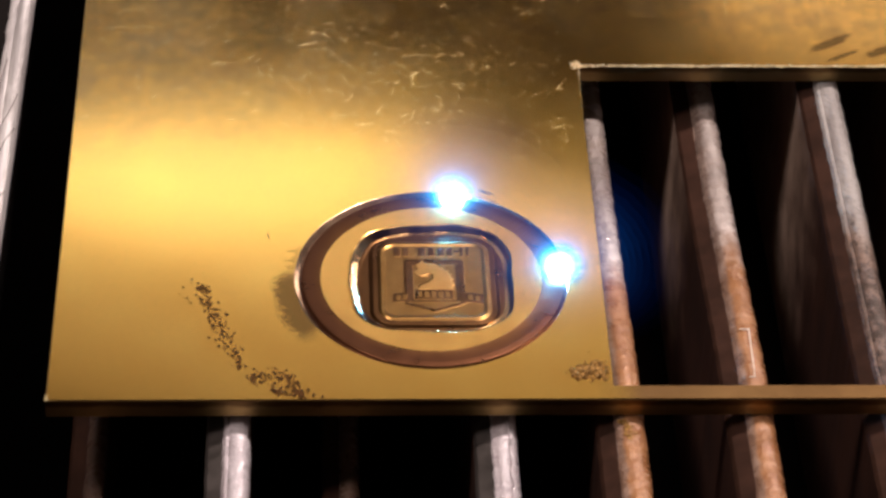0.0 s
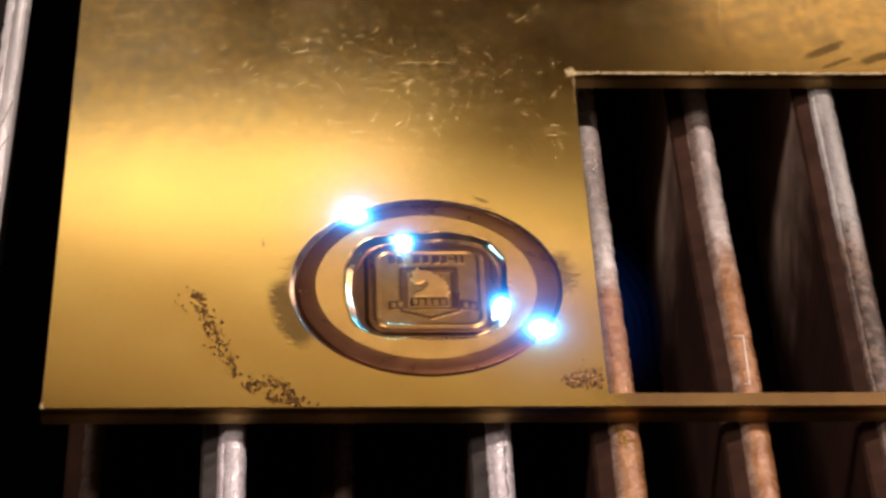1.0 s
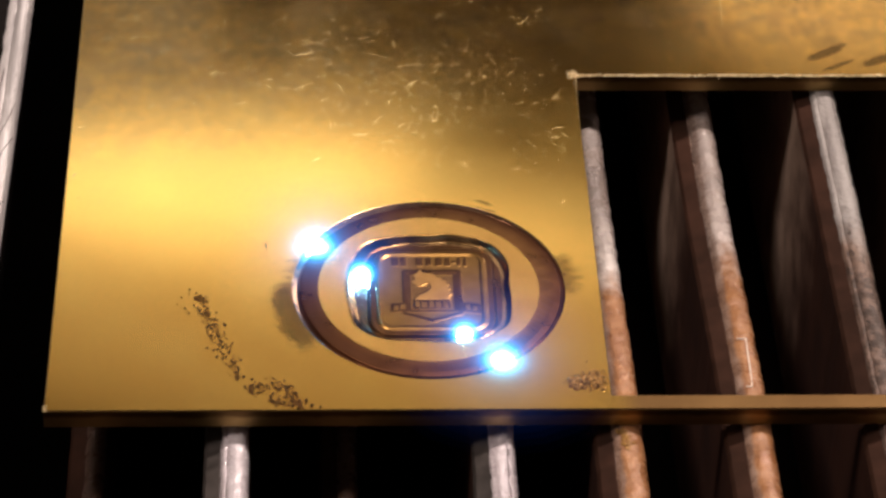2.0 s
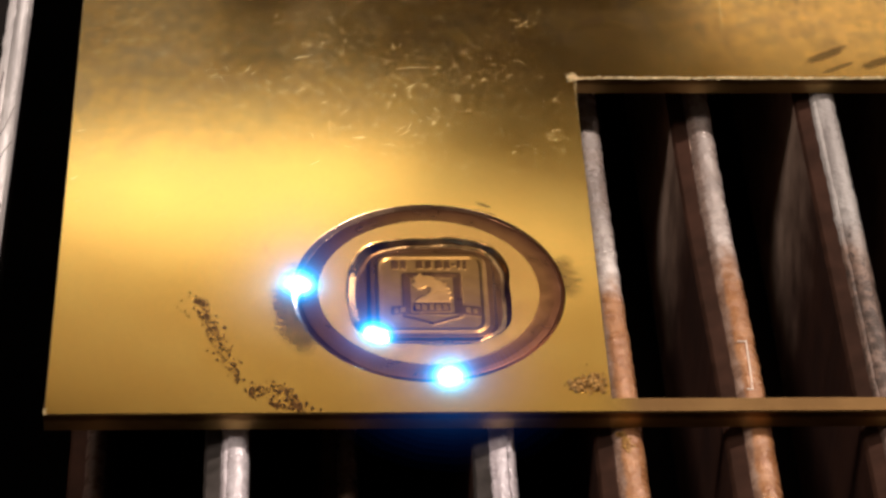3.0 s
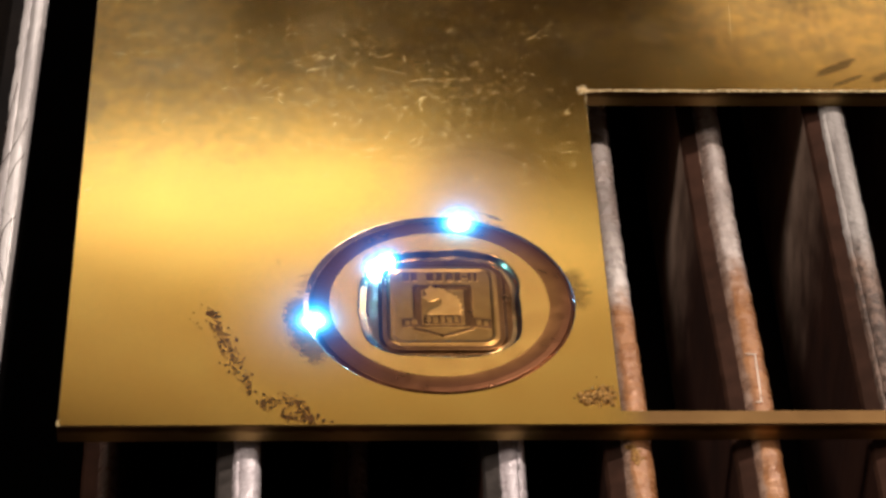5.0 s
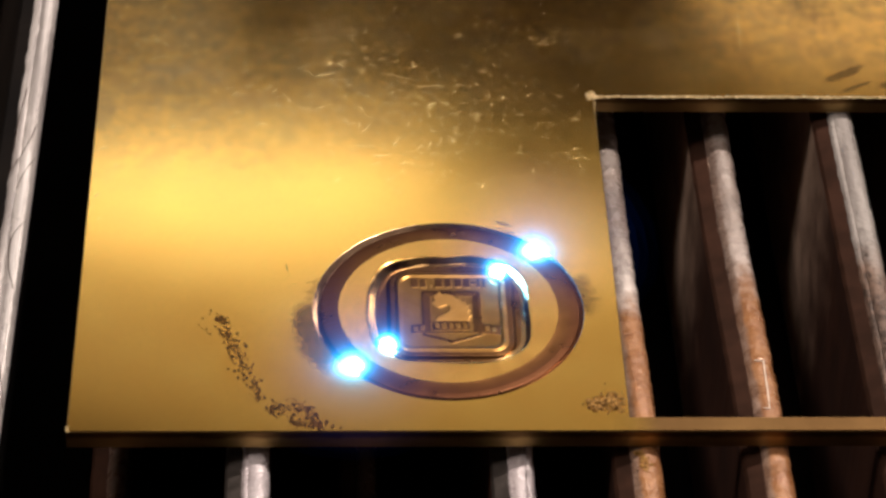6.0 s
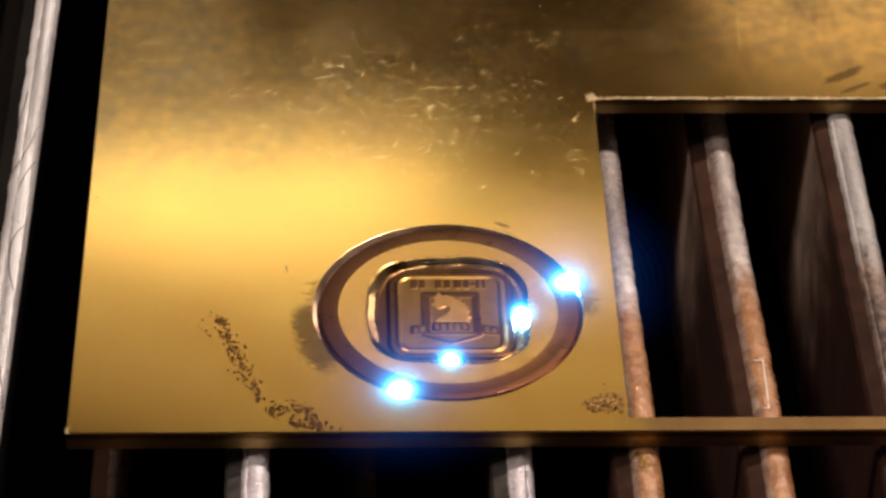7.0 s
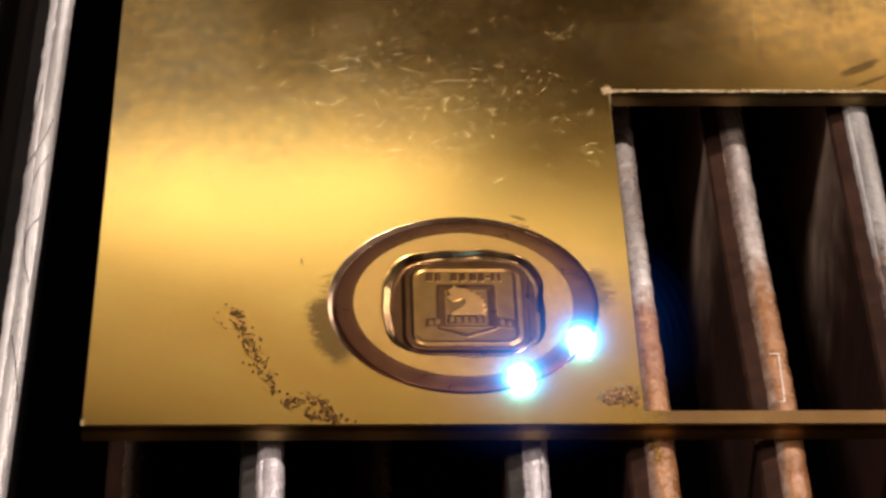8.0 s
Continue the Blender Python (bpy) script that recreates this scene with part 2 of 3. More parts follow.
def plain_material(name, a, b, rough, scale, metal=0.0, bump=0.0002):
    n = Nodes(name)
    g = n.noise(scale, 5, 0.6)
    n.bump(g, 0.4, bump)
    n.bsdf.inputs["Specular IOR Level"].default_value = 0.08
    return n.set(Base_Color=n.mix(n.ramp(g, 0.3, 0.7), a, b), Metallic=metal, Roughness=rough)


def glow_material(name, colour, strength, clear):
    m = bpy.data.materials.new(name)
    m.use_nodes = True
    t = m.node_tree
    t.nodes.remove(t.nodes["Principled BSDF"])
    e = t.nodes.new("ShaderNodeEmission")
    e.inputs["Color"].default_value, e.inputs["Strength"].default_value = (*colour, 1), strength
    last = e
    if clear:
        tr, last = t.nodes.new("ShaderNodeBsdfTransparent"), t.nodes.new("ShaderNodeAddShader")
        t.links.new(tr.outputs[0], last.inputs[0]), t.links.new(e.outputs[0], last.inputs[1])
    t.links.new(last.outputs[0], t.nodes["Material Output"].inputs["Surface"])
    return m


BRASS = brass_sheet_material()
ENGRAVED = engraved_material("engraved_brass", 0.34)
INK = engraved_material("dark_engraved_brass", 0.20)
ISLAND = island_material()
EMBLEM = emblem_material("dull_stamped_brass", 1.2)
HORSE = emblem_material("rubbed_stamped_brass", 2.5)
CUT = wall_cut_material()
PIT_WALL = pit_wall_material()
EDGE = edge_material()
BURR = burr_material()
SLAT_GREY = slat_material("worn_grey_steel", 0.05, 0.0, 0.86, 1.12)
# Dim copy of the grey steel: the low slats' shade is put into it.
SLAT_DIM = slat_material("shaded_grey_steel", 0.3, 0.0, 0.26)
SLAT_BARE = bare_steel_material()
SLAT_PITTED = slat_material("pitted_steel", 0.6, 0.95, 0.50)
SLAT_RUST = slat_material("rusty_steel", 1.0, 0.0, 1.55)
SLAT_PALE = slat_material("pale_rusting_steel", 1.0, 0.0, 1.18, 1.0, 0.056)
DARK = plain_material("near_black_steel", (0.004, 0.0035, 0.0035), (0.009, 0.007, 0.006), 0.8, 40)
WALL = plain_material("dark_wall_paint", (0.14, 0.12, 0.10), (0.19, 0.165, 0.14), 0.8, 12)
WEB = web_material()
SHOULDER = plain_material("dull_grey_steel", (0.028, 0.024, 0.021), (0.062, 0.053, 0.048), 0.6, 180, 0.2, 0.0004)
# Near-black brown for the slat shoulders and the swarf.
DARK_BROWN = plain_material("near_black_brown", (0.020, 0.009, 0.005), (0.038, 0.017, 0.010), 0.8, 150, 0.0, 0.00012)
SPECK = plain_material("bright_scratch_metal", (0.66, 0.44, 0.14), (0.86, 0.64, 0.28), 0.42, 2000, 0.95)
CRUMB = plain_material("pale_burr_metal", (0.42, 0.30, 0.12), (0.80, 0.66, 0.40), 0.4, 2000, 0.6)
SCRIBE = plain_material("scribed_bright_line", (0.80, 0.70, 0.60), (0.9, 0.82, 0.74), 0.4, 2000)
DUST = plain_material("brown_slag_dust", (0.035, 0.017, 0.005), (0.18, 0.085, 0.023), 0.55, 2500)
DUST_PALE = plain_material("golden_slag_dust", (0.07, 0.035, 0.010), (0.46, 0.27, 0.07), 0.5, 2000, 0.3)


# ---- mesh helpers ----
def part(name, bm, material, parent=None, label="", smooth=False):
    me = bpy.data.meshes.new(name)
    bm.to_mesh(me)
    bm.free()
    for m in material if isinstance(material, (list, tuple)) else (material,):
        me.materials.append(m)
    if smooth:
        me.polygons.foreach_set("use_smooth", [True] * len(me.polygons))
    ob = new(name, me)
    ob.parent = parent
    if label:
        ob["label"] = label
    return ob


def mesh_part(name, verts, faces, material, parent=None, label="", slots=None, smooth=True):
    me = bpy.data.meshes.new(name)
    me.from_pydata(verts, [], faces)
    for m in material if isinstance(material, (list, tuple)) else (material,):
        me.materials.append(m)
    if slots is not None:
        me.polygons.foreach_set("material_index", slots)
    me.polygons.foreach_set("use_smooth", [smooth] * len(me.polygons))
    me.update()
    ob = new(name, me)
    ob.parent = parent
    if label:
        ob["label"] = label
    return ob


def split_part(names, verts, faces, slots, apart, material, parent, label):
    """Two meshes out of one skin: the faces with the slot `apart` become a part of the rest."""
    made = None
    for name, keep, text in ((names[0], [k != apart for k in slots], label[0]), (names[1], [k == apart for k in slots], label[1])):
        own = [f for f, k in zip(faces, keep) if k]
        used = sorted({i for f in own for i in f})
        at = {i: k for k, i in enumerate(used)}
        ob = mesh_part(name, [verts[i] for i in used], [tuple(at[i] for i in f) for f in own], material, made or parent, text, [c for c, k in zip(slots, keep) if k])
        made = made or ob
    return made


def box(bm, x0, x1, y0, y1, z0, z1):
    v = [bm.verts.new((x, y, z)) for z in (z0, z1) for y in (y0, y1) for x in (x0, x1)]
    for f in ((0, 2, 3, 1), (4, 5, 7, 6), (0, 1, 5, 4), (2, 6, 7, 3), (0, 4, 6, 2), (1, 3, 7, 5)):
        bm.faces.new([v[i] for i in f])


# ---- room ----
def room():
    spans = (
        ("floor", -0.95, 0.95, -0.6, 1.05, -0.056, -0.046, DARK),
        ("ceiling", -0.95, 0.95, -0.6, 1.05, 1.0, 1.03, WALL),
        ("wall_west", -0.98, -0.95, -0.63, 1.08, -0.056, 1.03, WALL),
        ("wall_east", 0.95, 0.98, -0.63, 1.08, -0.056, 1.03, WALL),
        ("wall_north", -0.95, 0.95, 1.05, 1.08, -0.056, 1.03, WALL),
        ("wall_south", -0.95, 0.95, -0.63, -0.6, -0.056, 1.03, WALL),
    )
    for name, x0, x1, y0, y1, z0, z1, m in spans:
        bm = bmesh.new()
        box(bm, x0, x1, y0, y1, z0, z1)
        tagged(part(name, bm, m), kind="structure", label="dark machine bed floor" if name == "floor" else "plain dark painted " + name.split("_")[0])


room()

# ---- brass plate ----
THICK = 3.0
# Plate runs on unseen to 240 mm to keep the floor beside it shaded.
PLATE_X, PLATE_Y = 175.0, 240.0
HOLE = (79.55, 158.0, 2.85, 78.7)
SEAL_R, CORE_R = 21.0, 15.2


def smooth01(v):
    v = np.clip(v, 0, 1)
    return v * v * (3 - 2 * v)


def ring_height(r, a):
    """Depth of the ring groove at the radius r and angle a, in millimetres; its outer wall leans most on the left."""
    floor_z = np.interp(r, (16.1, 16.6, 18.4, 19.3), (0.0, -0.02, -0.04, -0.10))
    run = 0.36 + 0.46 * smooth01(0.25 + 0.95 * np.cos(a - radians(160)))
    foot = 20.02 - run
    dip = -0.36 * smooth01((r - foot + 0.35) / 0.35)
    return np.where(r > foot, -0.46 * np.clip((20.02 - r) / run, 0, 1), floor_z + dip)


def box_distance(x, y, cx, cy, hx, hy, r):
    qx, qy = np.abs(x - cx) - hx + r, np.abs(y - cy) - hy + r
    return np.hypot(np.maximum(qx, 0), np.maximum(qy, 0)) + np.minimum(np.maximum(qx, qy), 0) - r


def inside(x, y, outline):
    hit = np.zeros(x.shape, bool)
    for (x0, y0), (x1, y1) in zip(outline, outline[1:] + outline[:1]):
        cross = (y0 > y) != (y1 > y)
        with np.errstate(divide="ignore", invalid="ignore"):
            hit ^= cross & (x < (x1 - x0) * (y - y0) / (y1 - y0) + x0)
    return hit


HEAD = [(-2.55, 1.81), (-1.89, 2.42), (-2.26, 3.46), (-1.55, 3.90), (-1.26, 4.59), (-0.84, 3.81), (0.16, 3.81), (0.91, 3.46), (1.31, 2.85), (1.82, 2.94), (2.11, 2.24), (2.68, 2.16),
        (2.51, 1.55), (3.08, 1.20), (2.79, 0.68), (3.31, 0.16), (2.91, -0.37), (3.54, -1.06), (3.02, -1.50), (3.19, -2.19), (-2.12, -2.19), (-1.49, -1.15), (-0.41, -0.45), (0.22, 0.29),
        (0.31, 1.11), (-0.18, 1.46), (-0.84, 0.94), (-1.55, 0.81), (-2.18, 1.24)]


def emblem_height(x, y):
    """Relief of the stamped pit inside the ring."""
    a = np.arctan2(y, x)
    wobble = 1 + 0.010 * np.sin(3 * a + 1) + 0.008 * np.sin(7 * a + 2) + 0.005 * np.sin(13 * a)
    pit = wobble * (np.abs(x / 12.05) ** 3.4 + np.abs(y / 12.0) ** 3.4) ** (1 / 3.4)
    run = 0.65 + 1.2 * smooth01(-np.cos(a) * 1.6 - 0.3)
    h = -0.95 * smooth01((1.0 - pit) * 12.05 / run)
    d = box_distance(x, y, 0.45, -0.1, 7.7, 8.4, 2.0)
    block = -0.38 - 0.16 * smooth01((d - 0.2) / 0.22) - 0.41 * smooth01((d - 1.35) / 0.35)
    h = np.where(d < 2.1, np.maximum(h, block), h)
    # raised lip, sunken field
    field = smooth01((-d - 0.25) / 0.3)
    h = h - 0.12 * field
    up = np.zeros_like(x)
    # shield of two lines, closed by a point below
    for hx, hy, wide, high in ((4.0, 4.75, 0.30, 0.22), (3.35, 4.2, 0.17, 0.14)):
        line = np.abs(box_distance(x, y, 0.45, -0.55, hx, hy, 0.2))
        up = np.maximum(up, high * smooth01((wide + 0.14 - line) / 0.16) * (y > -4.9))
    vee = np.abs(y + 6.9 - 0.40 * np.abs(x - 0.45))
    up = np.maximum(up, 0.2 * smooth01((0.38 - vee) / 0.2) * (np.abs(x - 0.45) < 4.4))
    # horse head, cheek line
    up = np.maximum(up, 0.26 * inside(x, y, HEAD))
    up = np.where(np.hypot((x - 0.9) / 1.2, (y + 0.1) / 0.9 - 0.9 * (x - 0.9)) < 0.22, 0.1, up)
    # banner with folded tails, and bars in place of letters
    for cx, cy, hx, hy, tilt in ((0.3, -3.25, 2.75, 1.0, 0.0), (-4.4, -3.9, 1.25, 0.95, 0.10), (6.2, -4.1, 1.35, 1.05, -0.16)):
        band = (np.abs(x - cx) < hx) & (np.abs(y - cy - tilt * (x - cx)) < hy)
        up = np.where(band, 0.15, up)
    for cx, cy, w, tall in ((-1.75, -3.2, 0.30, 0.62), (-0.75, -3.3, 0.36, 0.66), (0.30, -3.25, 0.28, 0.70), (1.30, -3.3, 0.36, 0.62), (2.30, -3.2, 0.30, 0.66), (-4.9, -4.0, 0.30, 0.5), (-3.9, -3.8, 0.34, 0.55), (5.6, -3.9, 0.34, 0.6), (6.6, -4.2, 0.30, 0.5)):
        up = np.where((np.abs(x - cx) < w) & (np.abs(y - cy) < tall), 0.27, up)
    for cx, w, tall in ((-4.9, 0.52, 0.95), (-3.65, 0.42, 0.95), (-1.25, 0.48, 0.9), (0.08, 0.42, 0.95), (1.6, 0.50, 0.9), (2.85, 0.42, 0.95), (3.85, 0.34, 0.25), (4.6, 0.24, 0.95), (5.5, 0.20, 0.95)):
        up = np.maximum(up, 0.24 * ((np.abs(x - cx) < w) & (np.abs(y - 6.4) < tall)))
    return h + 0.20 * up * field, up, (1.0 - pit) * 12.05


def soften(a, times):
    for _ in range(times):
        a = (a + np.roll(a, 1, 0) + np.roll(a, -1, 0) + np.roll(a, 1, 1) + np.roll(a, -1, 1)) / 5
    return a


def grid_faces(rows, cols, wrap):
    out = []
    for i in range(rows - 1):
        for j in range(cols if wrap else cols - 1):
            k = (j + 1) % cols
            out.append((i * cols + j, i * cols + k, (i + 1) * cols + k, (i + 1) * cols + j))
    return out


def place(x, y, z):
    return np.stack([(x.ravel() + RING_X) * MM, (y.ravel() + RING_Y) * MM, z.ravel() * MM], 1).tolist()


def brass_plate():
    plate = tagged(new("brass_plate"), "scratched golden brass plate with laser-engraved ring and emblem", "metal plate")
    bev = 0.18
    # sheet: top in rectangles around the seal, chamfered rims, sides, underside
    verts, faces, slots = [], [], []

    def quad(pts, slot):
        i = len(verts)
        verts.extend([(x * MM, y * MM, z * MM) for x, y, z in pts])
        faces.append(tuple(range(i, i + 4)))
        slots.append(slot)

    hx0, hx1, hy0, hy1 = HOLE
    sx0, sx1, sy0, sy1 = RING_X - 23, RING_X + 23, RING_Y - 23, RING_Y + 23
    xs = sorted((bev, sx0, sx1, hx0 - 0.06, hx1 + 0.06, PLATE_X - bev))
    ys = sorted((bev, sy0, sy1, hy0 - 0.06, hy1 + 0.06, PLATE_Y - bev))
    for x0, x1 in zip(xs, xs[1:]):
        for y0, y1 in zip(ys, ys[1:]):
            mx, my = (x0 + x1) / 2, (y0 + y1) / 2
            if (sx0 < mx < sx1 and sy0 < my < sy1) or (hx0 < mx < hx1 and hy0 < my < hy1):
                continue
            quad([(x0, y0, 0), (x1, y0, 0), (x1, y1, 0), (x0, y1, 0)], 0)
    count = 720
    for k in range(count):
        ring = []
        for a in (2 * math.pi * k / count, 2 * math.pi * (k + 1) / count):
            c, s = math.cos(a), math.sin(a)
            far = 23 / max(abs(c), abs(s))
            ring.append(((RING_X + SEAL_R * c, RING_Y + SEAL_R * s, 0), (RING_X + far * c, RING_Y + far * s, 0)))
        quad([ring[0][0], ring[0][1], ring[1][1], ring[1][0]], 0)
    for (x0, x1, y0, y1), sign in (((0, PLATE_X, 0, PLATE_Y), 1), (HOLE, -1)):
        loop = [(x0, y0), (x1, y0), (x1, y1), (x0, y1)]
        b = bev if sign > 0 else -0.06
        inner = [(x0 + b, y0 + b), (x1 - b, y0 + b), (x1 - b, y1 - b), (x0 + b, y1 - b)]
        for i in range(4):
            (ax, ay), (bx, by) = loop[i], loop[(i + 1) % 4]
            (cx, cy), (dx, dy) = inner[i], inner[(i + 1) % 4]
            rim = [(ax, ay, -bev), (bx, by, -bev), (dx, dy, 0), (cx, cy, 0)]
            side = [(ax, ay, -THICK), (bx, by, -THICK), (bx, by, -bev), (ax, ay, -bev)]
            quad(rim if sign > 0 else rim[::-1], 2 if sign < 0 and i == 2 else 1)
            quad(side if sign > 0 else side[::-1], 1)
    for x0, x1, y0, y1 in ((0, hx0, 0, PLATE_Y), (hx1, PLATE_X, 0, PLATE_Y), (hx0, hx1, 0, hy0), (hx0, hx1, hy1, PLATE_Y)):
        quad([(x0, y1, -THICK), (x1, y1, -THICK), (x1, y0, -THICK), (x0, y0, -THICK)], 1)
    mesh_part("sheet", verts, faces, (BRASS, EDGE, BURR), plate, slots=slots, smooth=False)
    # ring groove, in polar steps
    radii = np.concatenate([np.linspace(CORE_R, 16.0, 5), np.linspace(16.05, 20.2, 80), np.linspace(20.4, SEAL_R, 4)])
    angles = np.linspace(0, 2 * np.pi, count, endpoint=False)
    r, a = np.meshgrid(radii, angles, indexing="ij")
    z = ring_height(r, a)
    mid = np.repeat((radii[1:] + radii[:-1]) / 2, count)
    foot = 20.02 - np.tile(0.36 + 0.46 * smooth01(0.25 + 0.95 * np.cos(angles - radians(160))), len(radii) - 1)
    slot = np.where(mid < 16.2, 2, np.where(mid < foot, 1, np.where(mid < 20.02, 3, 0)))
    split_part(("engraved_ring", "groove_wall"), place(r * np.cos(a), r * np.sin(a), z), [f[::-1] for f in grid_faces(len(radii), count, True)], slot.tolist(), 3,
               (BRASS, ENGRAVED, ISLAND, CUT), plate, ("dark brown engraved ring groove", "bright cut wall of the groove"))
    # emblem: a square grid drawn into a disc
    size = 400
    u, v = np.meshgrid(np.linspace(-1, 1, size), np.linspace(-1, 1, size), indexing="xy")
    x, y = CORE_R * u * np.sqrt(1 - v * v / 2), CORE_R * v * np.sqrt(1 - u * u / 2)
    h, up, depth = emblem_height(x, y)
    rim = np.hypot(x, y) > 14.6
    h = np.where(rim, 0, soften(h, 6))
    mid = h[:-1, :-1]
    block = box_distance(x, y, 0.45, -0.1, 7.7, 8.4, 2.0)[:-1, :-1]
    head = inside(x, y, HEAD)[:-1, :-1]
    ink = (soften(up, 1)[:-1, :-1] > 0.08) & (block < -0.5)
    pale = (up[:-1, :-1] > 0.265) & (y[:-1, :-1] < -2.5)
    slot = np.where(head, 4, np.where(ink & ~pale, 1, 0))
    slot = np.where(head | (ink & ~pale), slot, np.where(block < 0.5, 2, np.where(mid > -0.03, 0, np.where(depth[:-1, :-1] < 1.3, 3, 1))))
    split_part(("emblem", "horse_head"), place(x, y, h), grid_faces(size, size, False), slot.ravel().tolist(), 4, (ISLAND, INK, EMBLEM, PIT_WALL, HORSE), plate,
               ("sunken square emblem with horse head shield", "rubbed pale horse head relief"))
    return plate


plate = brass_plate()


# ---- support slats ----
def slat(x, top, width, seam, material, label, seed, front=None, turn=0.0, lean=0.0, y0=-150, y1=270):
    """A bar, down to the bed floor, with a flat worn top that a seam splits; millimetres."""
    w = width / 2
    s, cleft = (seam * w, 0.35) if seam is not None else (-0.4 * w, 0.0)
    edge = [(-w - 0.25, -2.6), (-w, -1.15), (-w + 0.25, -0.8), (s - 0.16, -0.22), (s - 0.04, -0.2 - cleft), (s + 0.06, -0.1 - cleft), (s + 0.14, 0.0), (0.42 * w, 0.0), (0.66 * w, -0.25), (w, -1.2), (w - 0.1, -2.6)]
    if seam is None:
        edge = [(-w - 0.25, -2.6), (-w, -1.35), (-0.82 * w, -0.7), (-0.5 * w, -0.25), (-0.15 * w, -0.03), (0.2 * w, 0.0), (0.5 * w, -0.12), (0.8 * w, -0.45), (w, -1.15), (w - 0.1, -2.6)]
    web = [(-w + 0.1, -1.2), (w - 0.1, -2.6), (w - 0.4 - lean, -46 - top), (-w - 2.9 - lean, -46 - top), (-w - 2.4, -2.6), (-w - 2.0, -1.9)]
    thing = tagged(new("support_slat"), label, "support slat", "slats of the bed")
    count = 420
    for name, profile in (("worn_edge", edge), ("web", web)):
        n = len(profile)
        verts, faces = [], []
        for i in range(count + 1):
            y = y0 + (y1 - y0) * i / count
            rise = 0 if front is None else (front - top) * (1 - float(smooth01((y - 2) / 66)))
            side = math.tan(radians(turn)) * y
            for k, (px, pz) in enumerate(profile):
                deep = name == "web" and k in (2, 3)
                join = name == "worn_edge" and pz == -2.6 or name == "web" and k < 2
                q = 0 if deep or join else 0.18 if name == "worn_edge" else 0.07
                nx = q * (noise.noise((y * 0.35, k * 0.4, seed)) + 0.8 * noise.noise((y * 1.3, k * 0.9, seed)))
                nz = 0 if deep or join else -0.16 * abs(noise.noise((y * 0.5, k * 0.5, seed + 9)) + 0.6 * noise.noise((y * 2.1, k * 0.8, seed + 9)))
                verts.append(((x + px + nx + side) * MM, y * MM, (top + pz + nz + (0 if deep else rise)) * MM))
        for i in range(count):
            for k in range(n if name == "web" else n - 1):
                a, b = i * n + k, i * n + (k + 1) % n
                faces.append((a, b, b + n, a + n))
        for i in (0, count):
            faces.append(tuple(i * n + k for k in range(n)))
        slots = [0] * len(faces)
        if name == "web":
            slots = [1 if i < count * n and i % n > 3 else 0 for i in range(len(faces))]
        # Leaning slat takes the near-black floor colour as painted shade on its side.
        mesh_part(name, verts, faces, material if name == "worn_edge" else (DARK if lean else WEB, SHOULDER if material == SLAT_GREY else DARK if lean else DARK_BROWN), thing, "" if name == "worn_edge" else "dark slat side with shade in its colour", slots, name == "worn_edge")
    return thing


def thin_line(name, points, radius, material, parent, label):
    """A thin bent thread through points (x, y, z in millimetres)."""
    data = bpy.data.curves.new(name, "CURVE")
    data.dimensions, data.bevel_depth, data.bevel_resolution, data.resolution_u = "3D", radius * MM, 1, 8
    sp = data.splines.new("BEZIER")
    sp.bezier_points.add(len(points) - 1)
    for bp, (x, y, z) in zip(sp.bezier_points, points):
        bp.co = (x * MM, y * MM, z * MM)
        bp.handle_left_type = bp.handle_right_type = "AUTO"
    tmp = bpy.data.objects.new(name, data)
    me = bpy.data.meshes.new_from_object(tmp)
    bpy.data.objects.remove(tmp)
    me.materials.clear()
    me.materials.append(material)
    ob = new(name, me)
    ob.parent = parent
    ob["label"] = label
    return ob


DIM_LABEL = "grey steel support slat low in the bed, darkened as shade"
GREY_LABEL = "worn grey steel support slat with split flat top edge"
RUST_LABEL = "grey steel support slat rusting to copper brown"
bare = slat(-11.75, -2.6, 4.0, -0.25, SLAT_BARE, "bright bare steel support slat beside the brass plate", 1, turn=0.59, lean=11.0)
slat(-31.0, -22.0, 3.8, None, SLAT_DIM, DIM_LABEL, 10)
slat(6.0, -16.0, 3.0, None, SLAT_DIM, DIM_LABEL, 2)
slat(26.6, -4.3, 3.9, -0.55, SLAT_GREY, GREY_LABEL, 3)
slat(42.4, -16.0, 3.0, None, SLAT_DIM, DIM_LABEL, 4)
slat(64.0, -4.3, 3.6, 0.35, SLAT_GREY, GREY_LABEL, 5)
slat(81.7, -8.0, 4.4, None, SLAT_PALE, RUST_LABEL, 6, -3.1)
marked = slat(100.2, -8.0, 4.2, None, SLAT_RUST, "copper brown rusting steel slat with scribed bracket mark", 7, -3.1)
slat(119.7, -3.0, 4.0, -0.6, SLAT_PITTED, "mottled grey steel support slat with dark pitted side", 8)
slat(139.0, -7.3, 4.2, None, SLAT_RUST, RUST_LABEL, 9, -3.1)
for pts in (((99.4, 19.2, -3.85), (100.7, 19.2, -3.88)), ((100.7, 19.2, -3.72), (100.55, 13.8, -3.46), (100.45, 9.6, -3.25)), ((100.4, 9.2, -3.23), (100.35, 8.1, -3.2)), ((100.35, 8.1, -3.2), (99.5, 8.1, -3.18))):
    thin_line("scribed_mark", pts, 0.10, SCRIBE, marked, "thin bright scribed bracket line")
